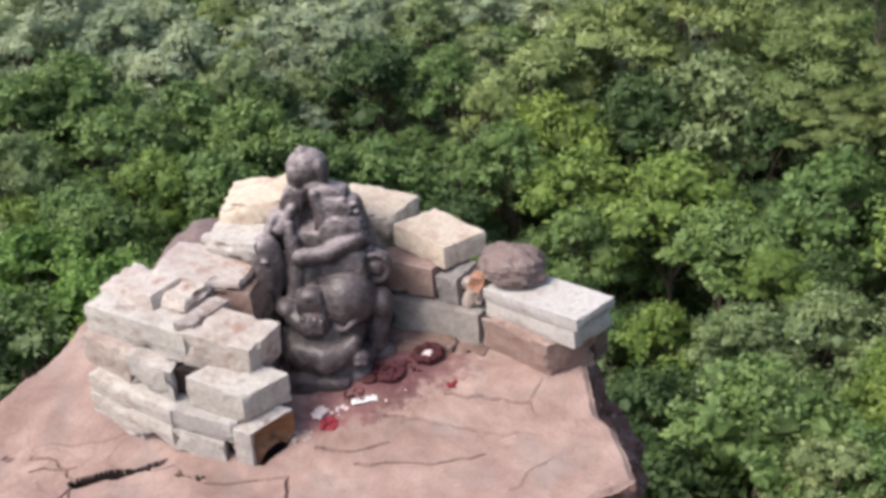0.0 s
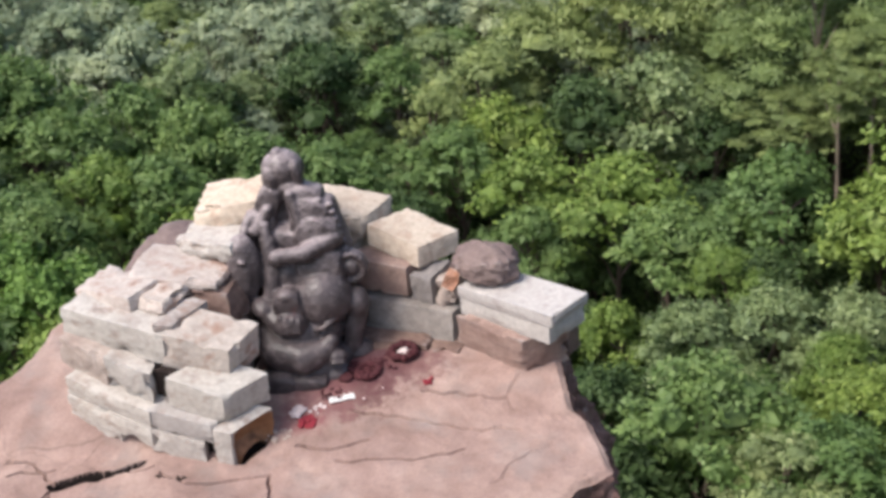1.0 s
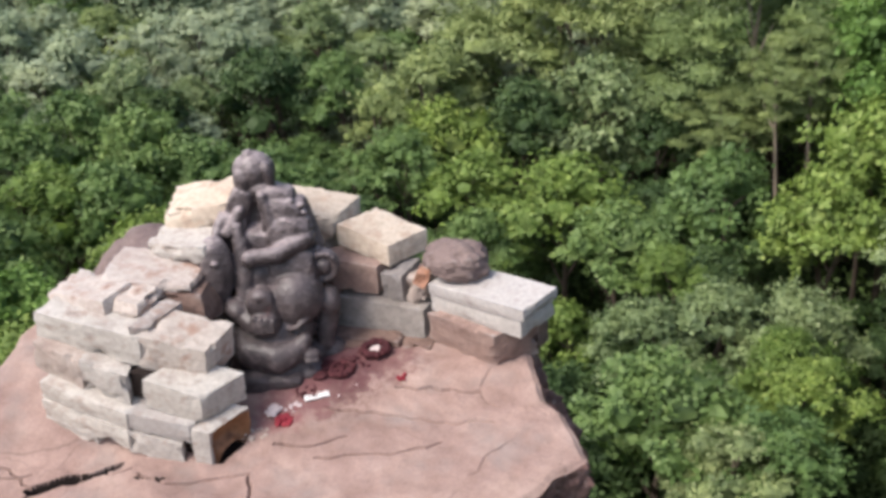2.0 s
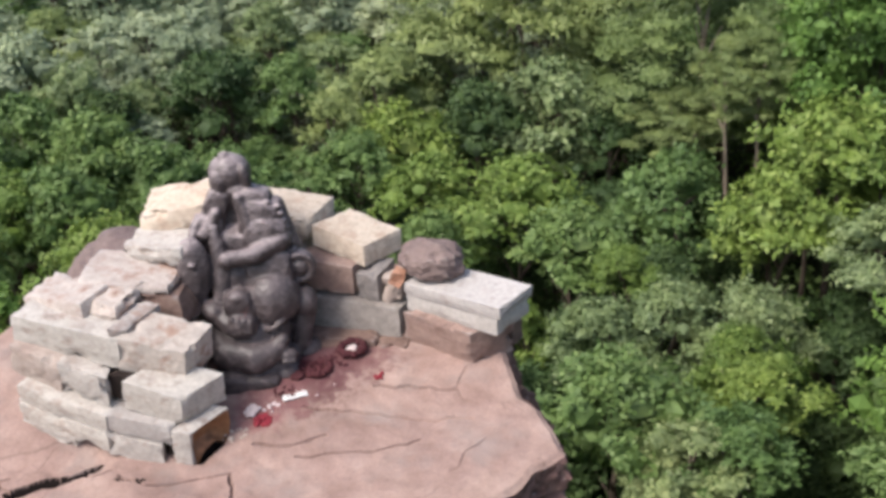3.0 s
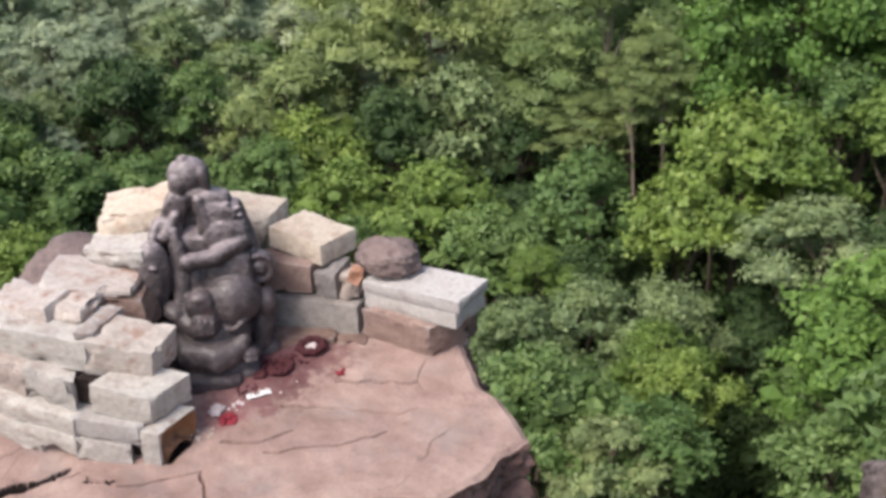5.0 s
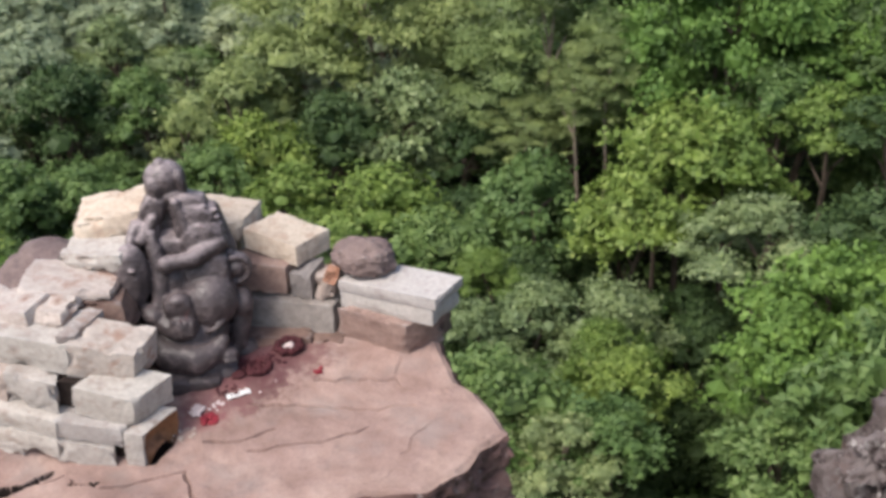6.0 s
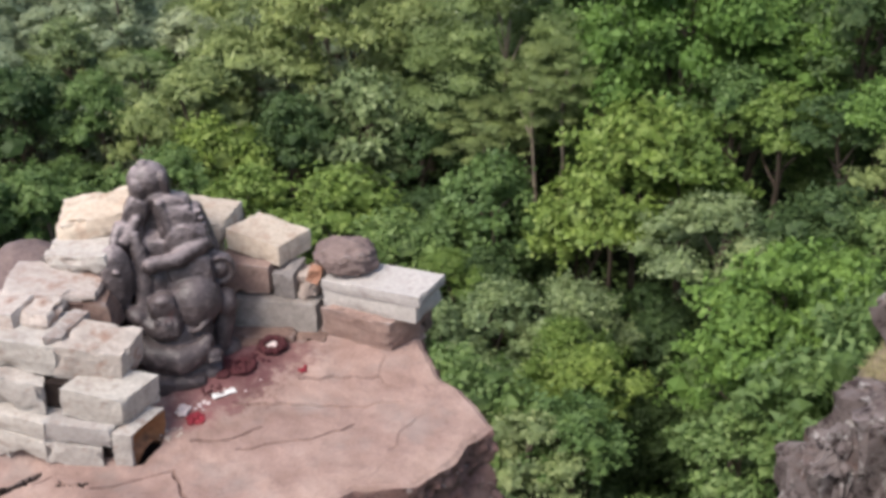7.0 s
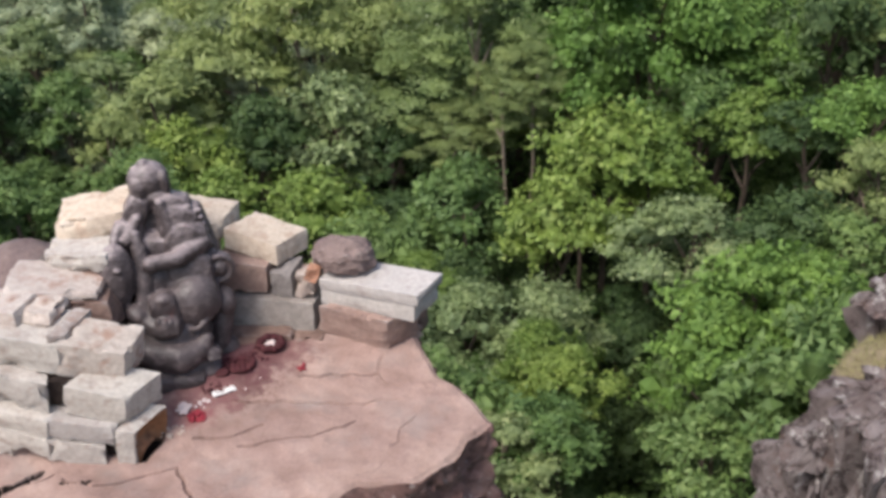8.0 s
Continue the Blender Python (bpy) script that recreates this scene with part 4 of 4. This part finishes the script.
CROWNS = {
    "broad": [crown_mesh(11 + k, 26, 3000, 0.125, 0.036, 1.0, 0.30, 0.25, fine=False, size=(0.20, 0.42)) for k in range(5)],
    "small": [crown_mesh(21 + k, 40, 6000, 0.080, 0.024, 0.9, 0.32, 0.28, size=(0.15, 0.34), tuft=16) for k in range(4)],
    "far": [crown_mesh(51 + k, 30, 3400, 0.10, 0.033, 1.05, 0.32, 0.25, size=(0.17, 0.38)) for k in range(4)],
    "shrub": [crown_mesh(61 + k, 20, 2400, 0.12, 0.026, 0.9, 0.40, 0.35, size=(0.2, 0.42)) for k in range(3)],
    "feather": [crown_mesh(31 + k, 70, 18000, 0.064, 0.012, 1.15, 0.40, 0.55, True, size=(0.14, 0.28), tuft=24) for k in range(3)],
    "large": [crown_mesh(41 + k, 64, 11000, 0.066, 0.023, 1.1, 0.30, 0.3, fine=False, size=(0.14, 0.28), tuft=11) for k in range(2)],
}
TRUNKS = [trunk_mesh(k) for k in range(5)]
STEMS = [trunk_mesh(20 + k, 0.78, 6, PALE_BARK) for k in range(3)]
WORDS = {"bright": "fresh bright green", "mid": "mid-green", "olive": "olive-green feathery", "grey": "pale grey-green", "yellow": "yellowish green", "dark": "dark green shaded", "hazy": "haze-tinted green"}
placed = []


def plant(x, y, z, r, tone, kind, rnd):
    """A tree whose crown, r in radius, has its middle at x, y, z."""
    low = floor_height(x, y)
    tree = anchor("tree", (x, y, low), WORDS[tone] + " leafy tree in the valley forest", "tree", "forest trees")
    high = max(z - low + 0.45 * r, 1.0)
    tr = part("trunk", rnd.choice(STEMS if kind == "feather" else TRUNKS), BARK, tree)
    girth = high * 0.30 if kind == "feather" else max(high * 0.5, 1.5 * r)
    tr.scale = (girth, girth, high)
    tr.rotation_euler = (0, 0, rnd.uniform(0, 6.28))
    cr = part("crown", rnd.choice(CROWNS[kind]), LEAVES["mid"], tree)
    cr.material_slots[0].link = "OBJECT"
    cr.material_slots[0].material = LEAVES[tone]
    cr.location = (0, 0, z - low)
    cr.scale = (r * rnd.uniform(0.95, 1.1), r * rnd.uniform(0.95, 1.1), r * rnd.uniform(0.75, 1.25))
    cr.rotation_euler = (rnd.uniform(-0.12, 0.12), rnd.uniform(-0.12, 0.12), rnd.uniform(0, 6.28))
    placed.append((x, y, r))


rnd = random.Random(5)
# the trees that stand out: crown middle and radius
for kind, tone, rows in (
    ("feather", "olive", ((3.2, 24.0, -6.6, 2.5), (7.2, 20.6, -6.3, 2.1), (6.2, 18.6, -7.4, 0.9))),
    ("large", "bright", ((10.8, 18.0, -5.3, 2.05), (12.6, 17.5, -5.7, 1.7))),
    ("broad", "mid", ((5.6, 15.5, -8.1, 1.1), (3.3, 14.5, -8.2, 0.9), (3.3, 8.9, -8.2, 0.95), (-1.0, 17.8, -7.5, 0.75), (11.1, 15.6, -6.5, 0.9), (5.1, 7.9, -8.2, 0.75), (7.4, 6.9, -8.1, 0.8), (11.1, 9.6, -6.5, 0.65))),
    ("broad", "mid", ((-6.4, 16.8, -6.6, 1.05), (-5.3, 16.5, -6.8, 0.9), (-6.9, 17.2, -6.5, 0.8), (-11.8, 17.6, -5.8, 1.1), (-11.1, 18.7, -5.9, 1.1), (-9.0, 13.3, -6.2, 0.85), (-9.1, 16.3, -6.2, 1.0), (-8.4, 18.3, -6.3, 0.8), (-8.2, 12.5, -6.3, 0.8), (-6.6, 14.4, -6.6, 0.9), (-8.5, 9.6, -6.3, 0.75))),
    # dark trees; some only fill in for shaded gaps
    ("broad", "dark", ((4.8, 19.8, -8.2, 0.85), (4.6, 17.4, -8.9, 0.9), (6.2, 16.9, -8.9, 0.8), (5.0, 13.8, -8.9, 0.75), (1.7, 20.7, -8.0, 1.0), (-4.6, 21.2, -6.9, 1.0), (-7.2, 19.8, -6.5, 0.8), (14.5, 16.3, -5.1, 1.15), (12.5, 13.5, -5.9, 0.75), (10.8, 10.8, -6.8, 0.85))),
    ("broad", "yellow", ((0.6, 16.7, -7.8, 1.0), (2.4, 16.1, -8.0, 1.2), (8.7, 15.1, -7.5, 1.35), (7.5, 14.3, -8.0, 1.05), (9.6, 14.7, -7.1, 1.1), (-7.7, 14.5, -6.4, 0.85), (11.7, 14.5, -6.2, 0.9))),
    ("broad", "bright", ((-8.9, 11.2, -6.2, 1.0), (9.7, 20.2, -7.1, 0.95), (13.2, 12.6, -5.6, 0.85), (9.2, 9.1, -7.3, 1.15), (8.2, 8.4, -7.7, 0.95), (10.0, 8.7, -7.0, 0.8))),
    ("small", "grey", ((4.8, 11.4, -8.4, 1.1), (3.5, 11.2, -8.4, 0.9), (6.0, 11.0, -8.4, 1.0), (4.4, 7.7, -8.2, 0.8), (8.9, 11.4, -7.2, 1.35), (-10.9, 14.9, -5.9, 0.9))),
    ("broad", "bright", ((-5.2, 8.2, -7.0, 0.95), (-4.6, 9.6, -7.0, 0.9), (-4.4, 12.0, -7.0, 0.85), (-7.2, 10.4, -6.5, 0.9))),
    ("broad", "yellow", ((-6.3, 9.2, -6.8, 0.95), (-5.6, 10.8, -6.8, 0.95), (-5.4, 13.0, -6.9, 0.85))),
    ("broad", "grey", ((3.7, 20.6, -7.7, 1.15), (4.2, 20.2, -8.6, 0.7))),
    ("small", "yellow", ((4.2, 13.4, -8.0, 0.55), (5.6, 9.0, -8.1, 0.85), (5.6, 9.9, -8.2, 0.8))),
    ("small", "olive", ((-0.5, 21.7, -7.5, 1.45), (0.7, 25.9, -7.4, 1.0), (-1.6, 20.0, -7.4, 0.85), (12.4, 10.9, -6.0, 0.9), (-9.4, 24.7, -6.1, 1.15), (15.4, 16.0, -4.7, 0.85))),
    ("far", "grey", ((-3.7, 25.4, -6.9, 0.95), (-1.9, 24.1, -7.3, 0.9), (-7.7, 20.3, -6.4, 0.95), (-4.3, 23.0, -7.0, 0.8))),
    ("far", "mid", ((-2.7, 21.4, -7.2, 0.95), (-11.0, 26.4, -5.6, 1.05))),
    # far crowns, paled for haze by leaf colour
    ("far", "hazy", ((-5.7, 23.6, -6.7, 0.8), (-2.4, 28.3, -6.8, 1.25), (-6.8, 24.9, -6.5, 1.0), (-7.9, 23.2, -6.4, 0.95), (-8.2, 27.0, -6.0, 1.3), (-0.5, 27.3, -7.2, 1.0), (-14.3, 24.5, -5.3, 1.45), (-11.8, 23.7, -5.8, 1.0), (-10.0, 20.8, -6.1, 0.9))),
):
    for x, y, z, r in rows:
        plant(x, y, z + 0.2, r * 1.14, tone, kind, rnd)
# slender pale stems that stand clear of the leaves
for x, y, z, r in ((7.3, 17.8, -6.0, 0.9), (7.85, 17.7, -5.7, 0.9)):
    plant(x, y, z, r, "olive", "feather", rnd)

# the forest between and behind them, a little lower
distant = []
for k in range(4200):
    y = rnd.uniform(3.5, 38)
    reach = y + 6
    x = rnd.uniform(1.0 - 0.72 * reach, 0.6 + 0.78 * reach)
    r = rnd.choice((0.6, 0.75, 0.9, 1.1, 1.35)) * rnd.uniform(0.9, 1.1)
    if x > 4.6 and y < 5.2:
        continue
    if 6.2 < x < 8.6 and 15.6 < y < 19.4 or 6.4 < x < 7.9 and 7.4 < y < 10.4:
        continue
    if any((x - a) ** 2 + (y - b) ** 2 < (0.60 * (r + c)) ** 2 for a, b, c in placed):
        continue
    z = canopy(x, y) - 0.75 + rnd.uniform(-0.9, 0.6) + 0.5 * (r - 1.0)
    tone = rnd.choice(("mid", "mid", "dark", "bright", "grey", "yellow", "dark", "mid"))
    # far trees take the leaf colour that stands in for haze
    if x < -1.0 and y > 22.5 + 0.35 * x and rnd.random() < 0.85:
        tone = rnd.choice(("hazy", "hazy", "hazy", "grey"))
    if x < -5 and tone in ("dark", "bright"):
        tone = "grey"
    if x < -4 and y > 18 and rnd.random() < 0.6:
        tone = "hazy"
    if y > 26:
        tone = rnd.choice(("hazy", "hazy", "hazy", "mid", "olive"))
    if y > 20 or x < -1.5 and y > 15.5 or x < -0.62 * (y + 6) + 2 or x > 0.66 * (y + 6) + 1:
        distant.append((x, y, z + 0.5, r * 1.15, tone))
        placed.append((x, y, r))
        continue
    # dark trees at left; elsewhere dark leaves paint the shaded gaps between crowns
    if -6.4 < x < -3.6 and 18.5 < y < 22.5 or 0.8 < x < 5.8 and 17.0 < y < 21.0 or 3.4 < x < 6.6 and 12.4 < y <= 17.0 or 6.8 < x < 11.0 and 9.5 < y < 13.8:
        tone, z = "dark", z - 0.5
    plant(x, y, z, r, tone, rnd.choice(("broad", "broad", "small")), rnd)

# bushes at the cliff's foot
for x, y in ((1.6, 4.2), (2.6, 3.4), (2.7, 5.3), (3.6, 4.3), (3.4, 6.4), (4.5, 5.0), (1.8, 6.2), (5.2, 6.0)):
    plant(x, y, canopy(x, y) + rnd.uniform(-0.3, 0.3), rnd.uniform(0.8, 1.05), rnd.choice(("grey", "yellow", "bright")), "small", rnd)
for k in range(20):
    y = rnd.uniform(2.2, 8.0)
    x = rnd.uniform(1.2, 5.6)
    if x > 4.6 and y < 4.6:
        continue
    plant(x, y, canopy(x, y) - rnd.uniform(0.8, 1.8), rnd.uniform(0.6, 0.9), rnd.choice(("yellow", "grey", "bright", "mid")), "shrub", rnd)
# shrubs below the crowns, mostly dark-leaved to paint in the understory shade
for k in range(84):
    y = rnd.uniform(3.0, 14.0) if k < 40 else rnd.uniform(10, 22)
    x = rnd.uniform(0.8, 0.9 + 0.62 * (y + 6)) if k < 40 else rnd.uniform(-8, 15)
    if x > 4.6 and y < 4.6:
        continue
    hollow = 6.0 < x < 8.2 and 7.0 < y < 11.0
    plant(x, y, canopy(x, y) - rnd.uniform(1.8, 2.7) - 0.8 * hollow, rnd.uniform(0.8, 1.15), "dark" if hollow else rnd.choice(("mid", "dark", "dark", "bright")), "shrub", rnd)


def build_distant():
    """The trees at the far rim of the view, joined."""
    rng = np.random.default_rng(17)
    tones = list(LEAVES)
    bases = []
    for me in CROWNS["far"]:
        v = np.empty(len(me.vertices) * 3)
        me.vertices.foreach_get("co", v)
        f = np.empty(len(me.polygons) * 3, dtype=np.int32)
        me.loops.foreach_get("vertex_index", f)
        bases.append((v.reshape(-1, 3), f.reshape(-1, 3)))
    verts, faces, index, base = [], [], [], 0
    for x, y, z, r, tone in distant:
        v, f = bases[rng.integers(len(bases))]
        a = rng.uniform(0, 2 * math.pi)
        turn = np.array([[math.cos(a), -math.sin(a), 0], [math.sin(a), math.cos(a), 0], [0, 0, 1]])
        verts.append(v @ turn.T * r * [1, 1, rng.uniform(0.8, 1.2)] + [x, y, z])
        faces.append(f + base)
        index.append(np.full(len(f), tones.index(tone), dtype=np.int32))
        base += len(v)
        tv, tf = [], []
        low = floor_height(x, y)
        tube(tv, tf, [(x, y, low), (x + 0.1, y, (low + z) / 2), (x, y, z + 0.3 * r)], [0.16, 0.12, 0.05], 6)
        tf = np.array([t for a, b, c, d in tf for t in ((a, b, c), (a, c, d))])
        verts.append(np.array([tuple(p) for p in tv]))
        faces.append(tf + base)
        index.append(np.full(len(tf), len(tones), dtype=np.int32))
        base += len(tv)
    me = arrays_mesh("distant_trees", np.concatenate(verts), np.concatenate(faces))
    for tone in tones:
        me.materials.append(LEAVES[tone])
    me.materials.append(BARK)
    me.polygons.foreach_set("material_index", np.concatenate(index))
    tagged(new("distant_trees", me), "unbroken tree crowns, many haze-tinted, at the far side of the valley", "forest", kind="stuff")


build_distant()


def build_woods():
    """Woods past the valley and undergrowth beneath the trees, one leafy sheet each."""
    rng = np.random.default_rng(3)
    for name, count, near, far, blades, size, label in (("far_woods", 2600, 42, 170, 30, 1.8, "distant unbroken green forest on the hills"), ("undergrowth", 900, 3, 40, 90, 0.22, "dark undergrowth below the trees")):
        pts, nrm = [], []
        for i in range(count):
            a = rng.uniform(0, 2 * math.pi) if name == "far_woods" else rng.uniform(0.65, 2.5)
            d = math.sqrt(rng.uniform(near**2, far**2))
            x, y = 2 + d * math.cos(a), d * math.sin(a)
            if name == "far_woods" and -30 < x < 36 and -2 < y < 38:
                continue
            r = 2.2 if name == "far_woods" else 0.9
            z = floor_height(x, y) + (3.4 if name == "far_woods" else 0.5)
            v = rng.normal(0, 1, (blades, 3))
            v /= np.linalg.norm(v, axis=1, keepdims=True)
            v[:, 2] = abs(v[:, 2])
            pts.append(np.array([x, y, z]) + v * r * [1, 1, 0.8])
            nrm.append(v)
        verts, faces = leaves(rng, np.concatenate(pts), np.concatenate(nrm), size, size * 0.35, 0.5)
        ob = part(name, arrays_mesh(name, verts, faces), LEAVES["mid"])
        tagged(ob, label, "forest" if name == "far_woods" else "undergrowth", kind="stuff")


build_woods()


# ---- rock outcrop on the far side of the gully ----
def crag_mesh(name, size, seed):
    """A tall weathered crag: upright ribs and ledges on a tapering column."""
    bm = bmesh.new()
    bmesh.ops.create_icosphere(bm, subdivisions=6, radius=1.0)
    for vt in bm.verts:
        p = vt.co
        # a rounded box with uneven upright ribs and ledges
        big = max(abs(p.x), abs(p.y), abs(p.z))
        box = p.lerp(p / big, 0.72)
        q = Vector((box.x * size[0], box.y * size[1], box.z * size[2]))
        flat = Vector((p.x, p.y, 0))
        if flat.length > 1e-6:
            out = flat.normalized()
            rib = (1 - abs(noise.noise(Vector((q.x * 2.4 + seed, q.y * 2.4, q.z * 0.5))))) ** 6 * 0.35
            led = 0.10 * math.floor(3 * noise.noise(Vector((q.x * 1.1 + seed, q.y * 1.1, q.z * 1.6))))
            fine = 0.13 * rough_noise(q, 2.8, seed) + 0.10 * rough_noise(q, 7.0, seed)
            # split blocks with dark joints between them
            warp = q + Vector((0.25, 0.25, 0.25)) * noise.noise(q * 1.7)
            near = noise.voronoi(Vector((warp.x * 2.1 + seed, warp.y * 2.1, warp.z * 1.15)))[0]
            joint = max(0.0, 1 - (near[1] - near[0]) / 0.16)
            small = noise.voronoi(Vector((warp.x * 5.5 + seed, warp.y * 5.5, warp.z * 3.6)))[0]
            q += out * (led + fine - rib * 0.6 - 0.16 * joint - 0.10 * near[0] - 0.16 * small[0] + 0.10) * min(1, flat.length * 1.6)
        q.z += (0.10 * rough_noise((q.x, q.y, 0), 2.2, seed + 1)) * (1 if p.z > 0 else 0)
        vt.co = q
    me = bpy.data.meshes.new(name)
    bm.to_mesh(me)
    bm.free()
    me.shade_smooth()
    me.set_sharp_from_angle(angle=radians(34))
    return me


for x, y, z, size, seed in ((7.0, 1.80, -8.1, (1.22, 1.04, 5.42), 1), (6.28, 2.66, -9.0, (0.52, 0.54, 4.95), 2), (5.98, 2.05, -8.97, (0.47, 0.52, 5.55), 3), (7.72, 3.3, -8.25, (0.62, 0.6, 5.6), 4)):
    crag = part("crag", crag_mesh("crag", size, seed), CRAG)
    crag.location = (x, y, z)
    tagged(crag, "grey-brown weathered rock crag with pale lichen above the forest", "crag", "crags of the outcrop")


def build_bank():
    """A small sandy bank with dry grass between the crags."""
    at, size = Vector((7.45, 2.75, -3.62)), (0.90, 0.62, 0.42)
    bank = part("grassy_bank", boulder_mesh("grassy_bank", size, 12, 0.08), BANK)
    bank.location = at
    tagged(bank, "sandy bank of dry earth between the crags", "bank", kind="structure")
    rng = np.random.default_rng(8)
    n = 2600
    a, d = rng.uniform(0, 2 * math.pi, n), np.sqrt(rng.uniform(0, 0.85, n))
    x, y = d * np.cos(a), d * np.sin(a)
    base = np.stack([at.x + size[0] * x, at.y + size[1] * y, at.z + size[2] * np.sqrt(1 - d * d) * 0.97], 1)
    verts, faces = leaves(rng, base, np.tile([0.0, 0.0, 1.0], (n, 1)), 0.13, 0.005, 0.6)
    ob = part("dry_grass", arrays_mesh("dry_grass", verts, faces), STRAW)
    tagged(ob, "straw-coloured dry grass on the bank between the crags", "grass", kind="stuff")


build_bank()
